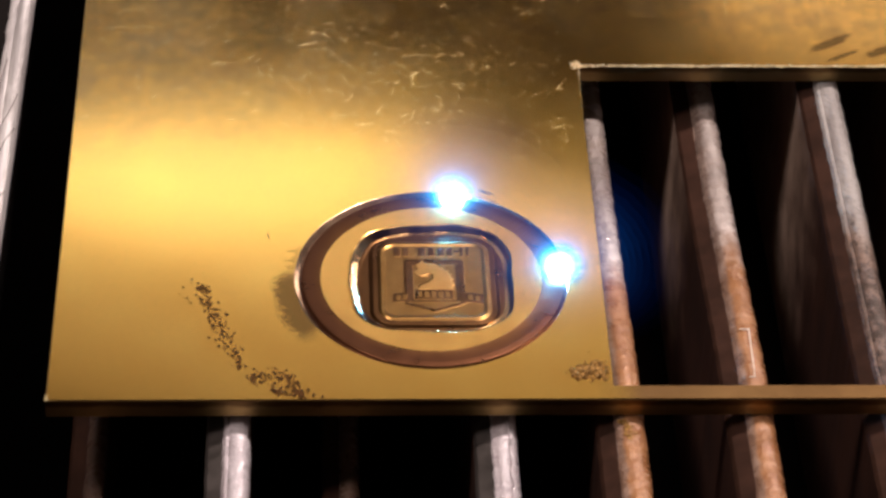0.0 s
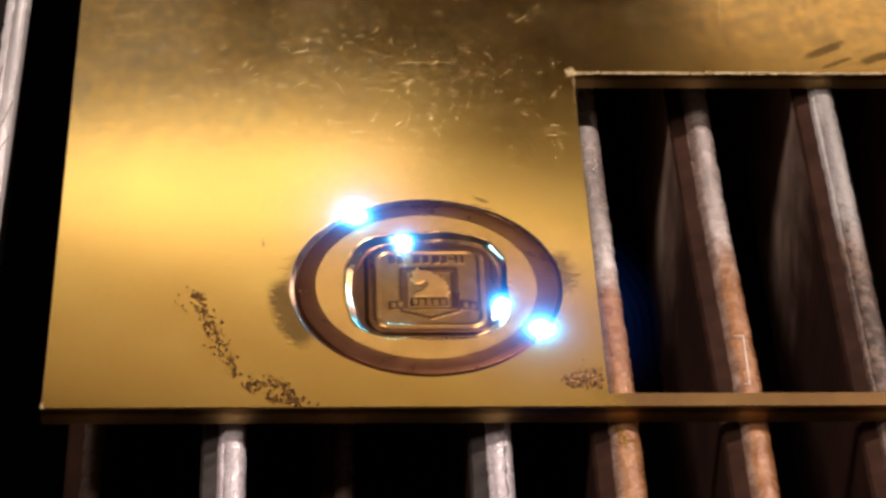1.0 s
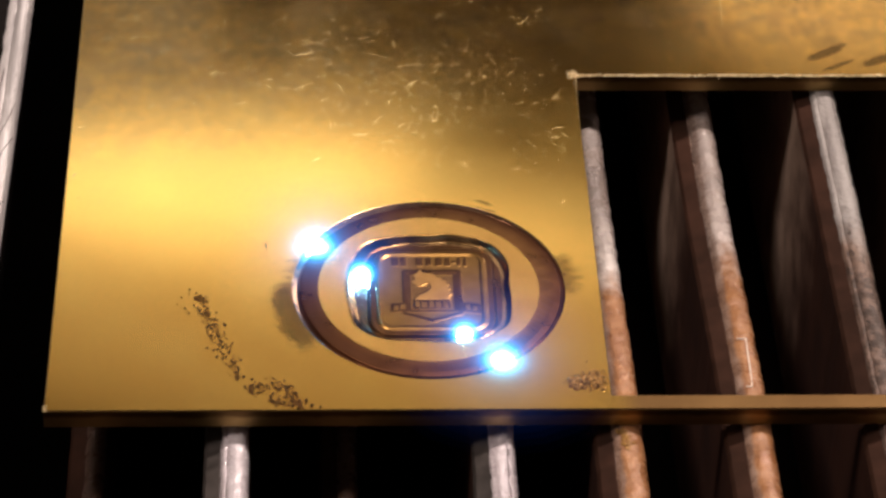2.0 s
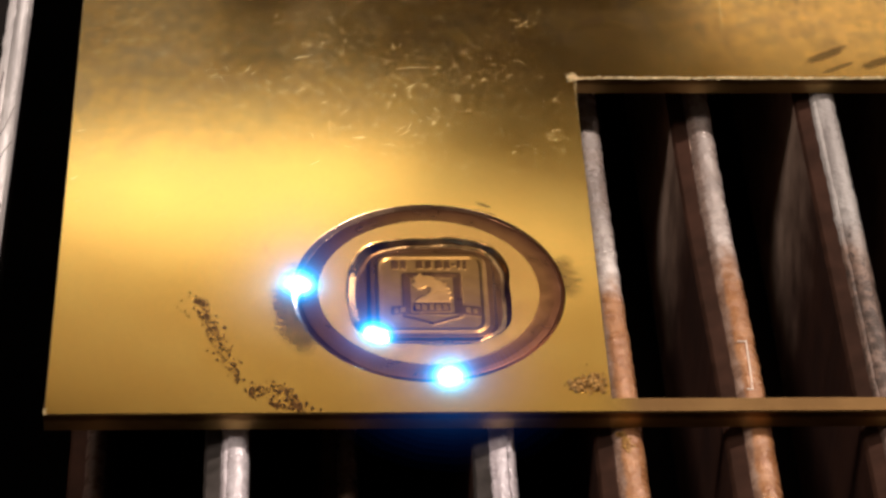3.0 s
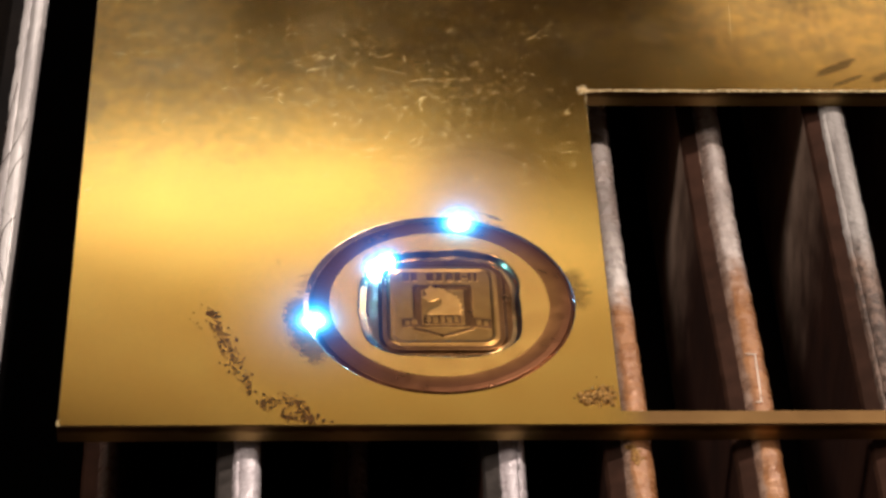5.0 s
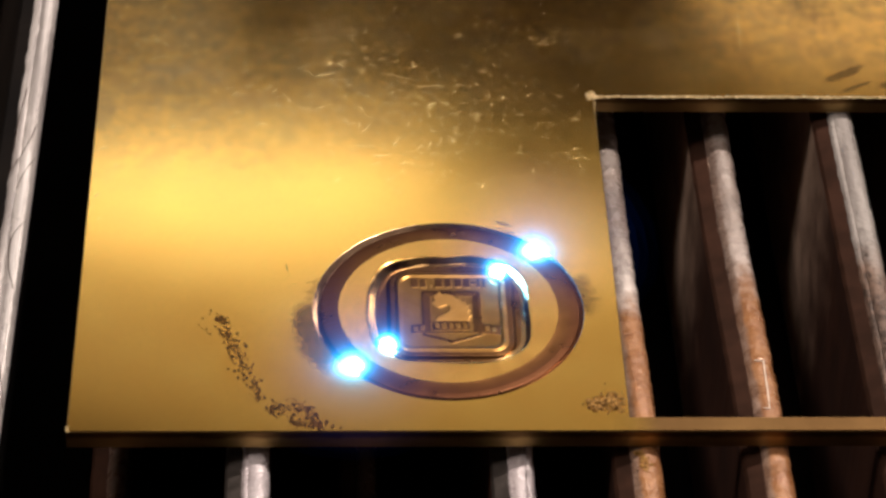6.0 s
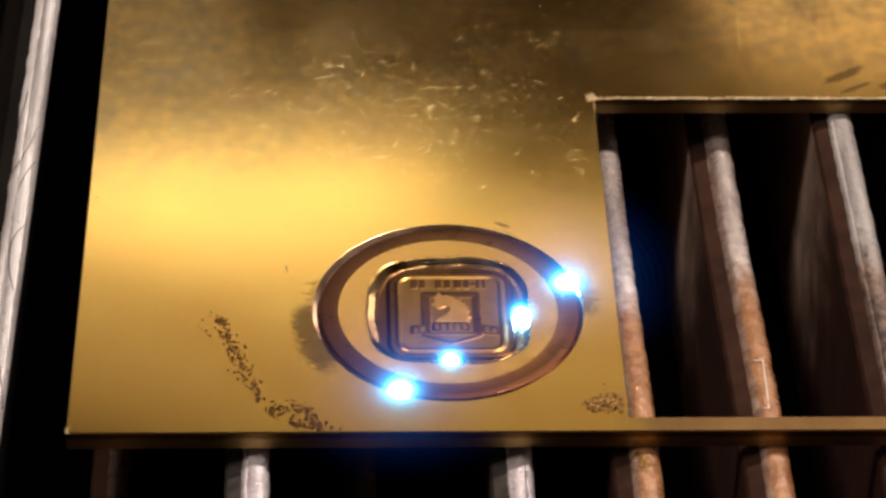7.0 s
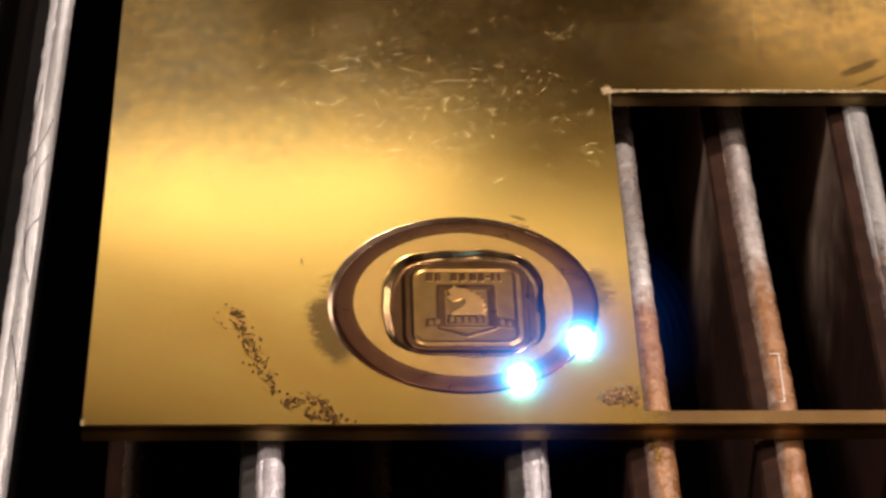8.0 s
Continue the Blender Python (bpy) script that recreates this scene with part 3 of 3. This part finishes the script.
for pts in (((-13.0, 62, -2.6), (-11.6, 66, -2.5), (-10.2, 71, -2.6), (-9.5, 75, -2.9)), ((-11.5, 58, -2.5), (-10.6, 62, -2.5), (-9.3, 66, -2.9)), ((-12.7, 68, -2.9), (-12.5, 76, -2.8), (-11.8, 84, -2.6)),
            ((-9.6, 50, -2.7), (-11.0, 47, -2.5), (-11.3, 40, -2.5), (-10.1, 34, -2.6)), ((-11.6, 22, -2.5), (-10.6, 16, -2.5), (-9.6, 8, -2.7))):
    thin_line("swarf_hair", pts, 0.06, DARK_BROWN, bare, "thin dark curled metal swarf")


# ---- dust and scratches ----
def granules(name, spots, count, size, label, material=DUST, z0=0.0, x_most=79.0):
    """Dark slag grains scattered along a line of round patches (x, y, radius)."""
    rnd = random.Random(len(name) + count)
    verts, faces = [], []
    for _ in range(count):
        k = rnd.randrange(max(1, len(spots) - 1))
        (x0, y0, r0), (x1, y1, r1) = spots[k], spots[min(k + 1, len(spots) - 1)]
        q = rnd.random()
        r = r0 + (r1 - r0) * q
        cx, cy = x0 + (x1 - x0) * q + rnd.gauss(0, 0.45) * r, y0 + (y1 - y0) * q + rnd.gauss(0, 0.45) * r
        if not (0.4 < cx < x_most and (0.4 < cy or z0 < 0)):
            continue
        s = size * rnd.uniform(0.35, 1.0) * rnd.uniform(0.6, 1.2)
        i = len(verts)
        turn = rnd.uniform(0, 6.283)
        for k in range(6):
            q = s * rnd.uniform(0.7, 1.2)
            verts.append(((cx + q * math.cos(turn + k * 1.047)) * MM, (cy + q * math.sin(turn + k * 1.047)) * MM, (z0 + 0.003) * MM))
        for k in range(3):
            q = s * rnd.uniform(0.3, 0.6)
            verts.append(((cx + q * math.cos(turn + k * 2.094)) * MM, (cy + q * math.sin(turn + k * 2.094)) * MM, (z0 + s * 0.8) * MM))
        for k in range(3):
            a0, a1, a2 = i + 2 * k, i + (2 * k + 1) % 6, i + (2 * k + 2) % 6
            t0, t1 = i + 6 + k, i + 6 + (k + 1) % 3
            faces += [(a0, a1, t0), (a1, a2, t1), (a1, t1, t0)]
        faces.append((i + 6, i + 7, i + 8))
    return tagged(mesh_part(name, verts, faces, material, smooth=False), label, "dust", kind="stuff")


granules("slag_dust", [(20.9, 24.6, 1.0), (21.6, 22.0, 1.3), (22.6, 19.0, 1.5), (24.1, 15.0, 1.6), (25.6, 11.0, 1.5), (27.0, 6.4, 1.0)], 230, 0.33, "dark brown slag grains strewn on the plate")
granules("slag_dust", [(17.6, 26.1, 1.6), (19.3, 26.2, 2.2), (18.6, 22.0, 1.6), (19.0, 20.5, 1.0)], 10, 0.34, "few loose slag grains on the plate")
granules("slag_dust", [(28.4, 4.8, 1.0), (30.2, 4.2, 2.0), (32.2, 5.2, 1.6), (33.8, 4.8, 1.2), (34.6, 2.6, 1.0), (36.0, 1.0, 0.7), (31.0, 2.4, 1.4), (38.5, 0.9, 0.6)], 210, 0.34, "small heap of brown slag grains near the plate edge")
granules("slag_dust", [(74.0, 6.0, 1.0), (75.8, 5.2, 1.6), (77.6, 7.0, 2.0), (78.3, 5.0, 2.0)], 420, 0.34, "golden brown slag grains near the plate edge", DUST_PALE)


granules("slag_dust", [(74.2, 5.6, 0.8), (75.6, 4.6, 0.9), (77.4, 6.8, 1.2), (78.2, 4.6, 1.2)], 70, 0.62, "coarse golden slag lumps near the plate edge", DUST_PALE)
granules("slag_dust", [(80.6, -0.8, 0.7), (81.6, -2.4, 0.9), (81.4, -4.6, 0.7)], 110, 0.42, "golden slag crust on a rusting slat", DUST_PALE, -3.35, 83.6)


def scratch_mesh(name, count, label):
    rnd = random.Random(21)
    verts, faces = [], []
    homes = [(rnd.uniform(3, 78), rnd.triangular(52, 112, 82), rnd.choice((3, 5, 8, 12))) for _ in range(30)]
    homes += [(36, 84, 1.6), (37, 88, 1.2), (22, 79.5, 1.5), (46, 85, 2.5), (54.5, 81, 2.5), (53, 76.5, 1.5), (73, 93, 2.5), (52, 65, 1.8), (52, 58.5, 1.5),
              (44.5, 63, 2), (65, 85, 3), (39, 65, 2), (56.5, 67, 3), (35, 76, 2.5), (74, 70, 3), (70, 64, 4), (76, 62, 2)]

    def scratch(x, y, length, turn, bend, w, n=5):
        i = len(verts)
        px, py = x, y
        for k in range(n + 1):
            a = turn + bend * k / n
            q = w * (0.25 + math.sin(math.pi * k / n))
            nx, ny = -math.sin(a) * q, math.cos(a) * q
            verts.extend([((px - nx) * MM, (py - ny) * MM, 0.002 * MM), (px * MM, py * MM, (0.003 + q * 0.12) * MM), ((px + nx) * MM, (py + ny) * MM, 0.002 * MM)])
            px, py = px + length / n * math.cos(a), py + length / n * math.sin(a)
        for k in range(n):
            b = i + 3 * k
            faces.extend([(b, b + 3, b + 4, b + 1), (b + 1, b + 4, b + 5, b + 2)])

    for _ in range(count):
        hx, hy, spread = rnd.choice(homes)
        x, y = rnd.gauss(hx, 1.6 * spread), rnd.gauss(hy, 1.3 * spread)
        if not 1 < x < 77 or math.hypot(x - RING_X, y - RING_Y) < 28 or y > 140:
            continue
        length = rnd.choice((0.12, 0.15, 0.2, 0.3, 0.4, 0.5, 0.7, 1.6)) * rnd.uniform(0.6, 1.4)
        scratch(x, y, length, rnd.gauss(0.35, 0.9), rnd.uniform(-0.5, 0.5), rnd.choice((0.006, 0.008, 0.010, 0.013, 0.017, 0.024)))
    for x, y, length, turn, bend, w in (
            (0.9, 64.8, 1.6, 0.3, 0.2, 0.05), (0.8, 52.6, 1.5, 0.8, 0.1, 0.07), (1.6, 47.4, 0.9, 0.2, 0.1, 0.05), (12.0, 70.0, 1.2, 0.9, 0.3, 0.04), (104.6, 91.0, 12.0, 1.52, 0.0, 0.02),
            (34.6, 84.0, 2.6, 0.35, -0.3, 0.06), (51.0, 81.0, 5.5, 0.30, -0.5, 0.03), (52.2, 75.6, 2.6, 0.75, -0.2, 0.05), (70.6, 92.6, 3.2, 0.5, 0.5, 0.03), (21.2, 78.8, 1.6, 0.7, -0.2, 0.05),
            (45.6, 85.2, 6.5, -0.45, 0.2, 0.02), (33.0, 74.6, 5.0, 0.2, 0.6, 0.02), (56.0, 66.6, 1.0, 0.3, 0.0, 0.05), (43.6, 63.0, 2.2, 0.2, -0.3, 0.05), (50.8, 64.6, 2.0, 1.2, -0.9, 0.04)):
        scratch(x, y, length, turn, bend, 0.85 * w, 8)
    for _ in range(280):
        x, y, r = rnd.uniform(3, 110), rnd.triangular(50, 118, 88), rnd.choice((0.025, 0.035, 0.045, 0.055, 0.09))
        if x > 79 and y < 80:
            continue
        i = len(verts)
        verts += [((x + r * math.cos(k * 1.2566)) * MM, (y + r * math.sin(k * 1.2566)) * MM, 0.002 * MM) for k in range(5)] + [(x * MM, y * MM, r * 0.6 * MM)]
        faces += [(i + k, i + (k + 1) % 5, i + 5) for k in range(5)]
    return mesh_part(name, verts, faces, SPECK, plate, label, smooth=False)


def rim_burr():
    """Bright crumbs left by the cut along the far rim of the opening and round its corner."""
    rnd = random.Random(8)
    verts, faces = [], []
    spots = [(rnd.uniform(79.4, 158), 78.80 + rnd.gauss(0, 0.13), rnd.uniform(0.14, 0.30)) for _ in range(1100)]
    spots += [(79.2 + rnd.gauss(0, 0.5), 79.0 + rnd.gauss(0, 0.45), rnd.uniform(0.12, 0.3)) for _ in range(110)]
    spots += [(79.4 + rnd.gauss(0, 0.10), 78.6 - abs(rnd.gauss(0, 4.0)), rnd.uniform(0.07, 0.16)) for _ in range(60)]
    spots += [(abs(rnd.gauss(0, 0.3)), abs(rnd.gauss(0, 0.5)), rnd.uniform(0.08, 0.2)) for _ in range(24)]
    spots += [(0.15 + abs(rnd.gauss(0, 0.2)), rnd.uniform(1, 110), rnd.uniform(0.05, 0.12)) for _ in range(70)]
    for x, y, r in spots:
        i, turn = len(verts), rnd.uniform(0, 6.28)
        for k in range(5):
            q = r * rnd.uniform(0.7, 1.2)
            verts.append(((x + q * 1.3 * math.cos(turn + k * 1.2566)) * MM, (y + q * math.sin(turn + k * 1.2566)) * MM, -0.05 * MM))
        verts.append((x * MM, y * MM, r * 0.55 * MM))
        faces.extend([(i + k, i + (k + 1) % 5, i + 5) for k in range(5)])
    return mesh_part("rim_burr", verts, faces, CRUMB, plate, "bright crumbly burr along the cut rim", smooth=False)


tagged(rim_burr(), kind="stuff")


def burnt_ticks():
    """Short dark strokes where the beam overran the ring."""
    rnd = random.Random(5)
    verts, faces = [], []
    strokes = [(184 - 1.7 * k + rnd.uniform(-0.4, 0.4), 20.15, rnd.uniform(0.6, 2.3)) for k in range(15)]
    strokes += [(rnd.uniform(60, 68), 20.2, rnd.uniform(0.5, 1.3)) for _ in range(4)] + [(rnd.uniform(2, 22), 20.15, rnd.uniform(0.3, 0.9)) for _ in range(9)]
    for angle, r, length in strokes:
        x, y = RING_X + r * math.cos(radians(angle)), RING_Y + r * math.sin(radians(angle))
        side = -1 if x < RING_X else 1
        lean, w, i = rnd.uniform(-0.25, 0.15), rnd.uniform(0.05, 0.11), len(verts)
        for q, ww in ((0, w), (0.6, w * 0.9), (1, w * 0.2)):
            px, py = x + side * length * q, y + length * q * lean
            verts.extend([(px * MM, (py - ww) * MM, 0.003 * MM), (px * MM, py * MM, 0.02 * MM), (px * MM, (py + ww) * MM, 0.003 * MM)])
        for k in (0, 3):
            b = i + k
            faces.extend([(b, b + 3, b + 4, b + 1), (b + 1, b + 4, b + 5, b + 2)])
    return mesh_part("burn_layer", verts, faces, DUST, plate, "short dark burnt strokes beside the ring", smooth=False)


tagged(burnt_ticks(), kind="stuff")
tagged(scratch_mesh("scratch_layer", 3000, "fine bright raised scratches"), kind="stuff")


# ---- laser sparks ----
CORE = glow_material("white_hot_plasma", (0.20, 0.62, 1.0), 420.0, False)
# Glowing shells imitate the camera's glare round each spark, beyond its small core.
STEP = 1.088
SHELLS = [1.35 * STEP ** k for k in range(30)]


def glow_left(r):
    """Brightness of the painted halo at the radius r, down to nothing at its rim."""
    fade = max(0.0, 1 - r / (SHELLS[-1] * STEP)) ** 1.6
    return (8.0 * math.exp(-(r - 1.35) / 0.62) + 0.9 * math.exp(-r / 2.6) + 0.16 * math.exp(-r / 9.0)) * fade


HALO_GLOWS = [glow_material("blue_halo", (0.06 + 0.40 * max(0, 1 - k / 9), 0.64 - 0.015 * k, 1.0), glow_left(r) - glow_left(r * STEP), True) for k, r in enumerate(SHELLS)]


def ball(bm, r, squash, rough, seed, half, slot=0):
    made = bmesh.ops.create_icosphere(bm, subdivisions=3, radius=r)["verts"]
    for v in made:
        q = 1 + rough * noise.noise((v.co.x / r * 1.7, v.co.y / r * 1.7, v.co.z / r * 1.7 + seed))
        v.co = Vector((v.co.x * q, v.co.y * q, v.co.z * q * squash))
    for f in {f for v in made for f in v.link_faces}:
        f.material_index = slot
    if half:
        bmesh.ops.delete(bm, geom=[v for v in made if v.co.z < -0.02 * r], context="VERTS")


def laser_spark(scale, label, seed):
    bm = bmesh.new()
    ball(bm, 1.25 * scale * MM, 0.85, 0.30, seed, False)
    spark = tagged(part("laser_spark", bm, CORE, smooth=True), label, "laser spark", "laser sparks")
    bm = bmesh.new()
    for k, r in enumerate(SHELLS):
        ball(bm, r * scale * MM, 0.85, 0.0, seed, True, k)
    tagged(part("halo", bm, HALO_GLOWS, spark, "faint blue glow shells standing in for lens glare", True), kind="stuff")
    return spark


OUTER_LABEL = "white-blue laser spark burning in the engraved ring"
INNER_LABEL = "small white-blue laser spark burning round the emblem"
ring_spark_a = laser_spark(1.22, OUTER_LABEL, 3)
ring_spark_b = laser_spark(1.22, OUTER_LABEL, 7)
emblem_spark_a = laser_spark(0.74, INNER_LABEL, 11)
emblem_spark_b = laser_spark(0.74, INNER_LABEL, 15)
OFF = -300.0  # below the bed floor, while the beam is off


def on_ring(t, angle):
    """Raised for the ring alone; sunk, to look smaller, while emblem sparks also burn."""
    z = 0.3 if t < 0.25 or 3.05 < t < 4.8 or t > 7.65 else -0.85
    return t, pose((RING_X + 18.95 * math.cos(radians(angle))) * MM, (RING_Y + 18.75 * math.sin(radians(angle))) * MM, z * MM)


def on_plate(t, x, y, z=-0.35):
    return t, pose((RING_X + x) * MM, (RING_Y + y) * MM, z * MM)


def off(t, x=0.0, y=0.0):
    return t, pose((RING_X + x) * MM, (RING_Y + y) * MM, OFF * MM)


def motions():
    rows = [on_ring(t, a) for t, a in (
        (0.00, 78.7), (0.10, 86.7), (0.20, 93.7), (0.30, 98.4), (0.40, 102.0), (0.50, 105.7), (0.60, 109.2), (0.70, 112.8), (0.80, 116.3), (0.90, 119.3), (1.00, 122.3), (1.10, 125.6), (1.20, 129.4), (1.30, 133.7), (1.50, 138.2), (1.70, 143.0), (1.98, 149.3), (2.25, 155.7), (2.52, 162.0), (2.80, 168.4), (2.90, 172.3), (3.00, 176.0), (3.10, 180.4), (3.20, 186.5), (3.30, 193.8), (3.40, 201.9), (3.50, 211.0), (3.60, 220.4))]
    rows += [off(3.67, -14, -12), off(4.23, -13, 14)]
    rows += [on_ring(t, a) for t, a in (
        (4.30, 143.1), (4.40, 158.9), (4.50, 169.1), (4.60, 176.9), (4.70, 183.5), (4.97, 191.5), (5.25, 199.5), (5.52, 207.4), (5.80, 215.4), (5.90, 218.1), (6.00, 221.5), (6.20, 225.2), (6.30, 228.9), (6.50, 232.9), (6.60, 237.2), (6.80, 241.8), (7.00, 247.4), (7.20, 253.5), (7.40, 258.7), (7.50, 262.3), (7.60, 265.9), (7.70, 271.2), (7.80, 280.2), (8.00, 294.2))]
    walk(ring_spark_a, rows)
    rows = [on_ring(t, a) for t, a in (
        (0.00, 6.4), (0.10, -1.0), (0.20, -6.8), (0.30, -10.9), (0.40, -14.6), (0.50, -17.7), (0.60, -20.3), (0.70, -23.3), (0.80, -26.0), (0.90, -28.3), (1.00, -31.1), (1.10, -34.0), (1.20, -37.3), (1.30, -41.5), (1.50, -46.4), (1.70, -50.9), (1.98, -57.3), (2.25, -63.7), (2.52, -70.1), (2.80, -76.5), (2.90, -79.8), (3.00, -82.7), (3.10, -87.1), (3.20, -93.3), (3.30, -100.7), (3.40, -109.1), (3.50, -118.0), (3.60, -127.1))]
    rows += [off(3.67, -14, -12), off(4.23, -13, 14)]
    rows += [on_ring(t, a) for t, a in (
        (4.30, 127.1), (4.40, 115.1), (4.50, 104.6), (4.60, 96.1), (4.70, 88.9), (4.97, 80.2), (5.25, 71.4), (5.52, 62.7), (5.80, 53.9), (5.90, 49.4), (6.00, 45.3), (6.20, 41.9), (6.30, 38.8), (6.50, 34.5), (6.60, 29.4), (6.80, 24.1), (7.00, 19.2), (7.20, 14.2), (7.40, 8.8), (7.50, 4.0), (7.60, -0.7), (7.70, -6.3), (7.80, -14.9), (8.00, -27.9))]
    walk(ring_spark_b, rows)
    rows = [off(0.0, 7, 9), off(0.23, 7, 9)] + [on_plate(*q) for q in ((0.30, 7.7, 8.5), (0.40, 5.2, 9.1), (0.50, 3.0, 9.3), (0.60, 1.5, 9.4), (0.70, 0.5, 9.5), (0.80, -0.7, 10.0), (0.90, -2.0, 10.3), (1.00, -3.1, 9.9))]
    rows += [off(1.07, -4, 10), off(1.37, -8, 9)] + [on_plate(*q) for q in (
        (1.43, -8.6, 8.7), (1.50, -9.2, 7.5), (1.70, -9.0, 5.5), (1.97, -9.7, 3.6), (2.25, -10.2, 0.8), (2.53, -10.3, -2.0), (2.80, -10.1, -5.3), (2.90, -9.5, -7.2), (3.00, -8.5, -9.4))]
    rows += [off(3.07, -8, -9), off(4.80, -9, 9)] + [on_plate(*q) for q in (
        (4.86, -9.0, 9.0), (5.10, -9.9, 6.6), (5.33, -10.2, 2.6), (5.57, -10.1, -1.2), (5.80, -9.7, -5.3), (5.90, -9.5, -6.4), (6.00, -9.1, -7.7), (6.20, -8.5, -8.9), (6.30, -7.6, -9.5), (6.50, -6.3, -9.9), (6.60, -4.6, -10.5), (6.80, -2.5, -11.0), (7.00, 0.1, -11.0), (7.20, 2.8, -10.9), (7.40, 5.1, -10.9), (7.50, 6.9, -10.7), (7.60, 8.7, -10.4))]
    walk(emblem_spark_a, rows + [off(7.67, 9, -10), off(8.0, 9, -10)])
    rows = [off(0.0, 10, 7), off(0.23, 10, 7)] + [on_plate(*q) for q in (
        (0.30, 9.9, 6.2), (0.40, 10.4, 3.6), (0.50, 10.7, 1.9), (0.60, 10.9, 0.6), (0.70, 11.1, -0.6), (0.80, 11.0, -1.5), (0.90, 10.9, -2.6), (1.00, 10.9, -4.2), (1.10, 10.9, -5.8), (1.20, 10.8, -7.2), (1.30, 10.0, -8.5), (1.50, 9.0, -9.6), (1.70, 8.0, -10.4), (1.97, 5.2, -10.1), (2.25, 2.2, -10.2), (2.53, -0.8, -10.2), (2.80, -3.8, -10.5), (2.90, -5.3, -10.2), (3.00, -7.3, -10.1))]
    rows += [off(3.07, -7, -10), off(4.80, -8, 10)] + [on_plate(*q) for q in (
        (4.86, -8.6, 9.4), (5.10, -6.0, 10.1), (5.33, -2.4, 10.2), (5.57, 1.2, 10.1), (5.80, 4.6, 9.2), (5.90, 6.3, 9.2), (6.00, 7.6, 8.8), (6.20, 8.5, 8.0), (6.30, 9.3, 6.7), (6.50, 9.9, 4.8), (6.60, 10.3, 3.0), (6.80, 10.5, 1.1), (7.00, 10.9, -0.7), (7.20, 11.3, -2.7), (7.40, 11.3, -5.0), (7.50, 10.9, -7.0), (7.60, 10.2, -8.8))]
    walk(emblem_spark_b, rows + [off(7.67, 10, -8), off(8.0, 10, -8)])


motions()
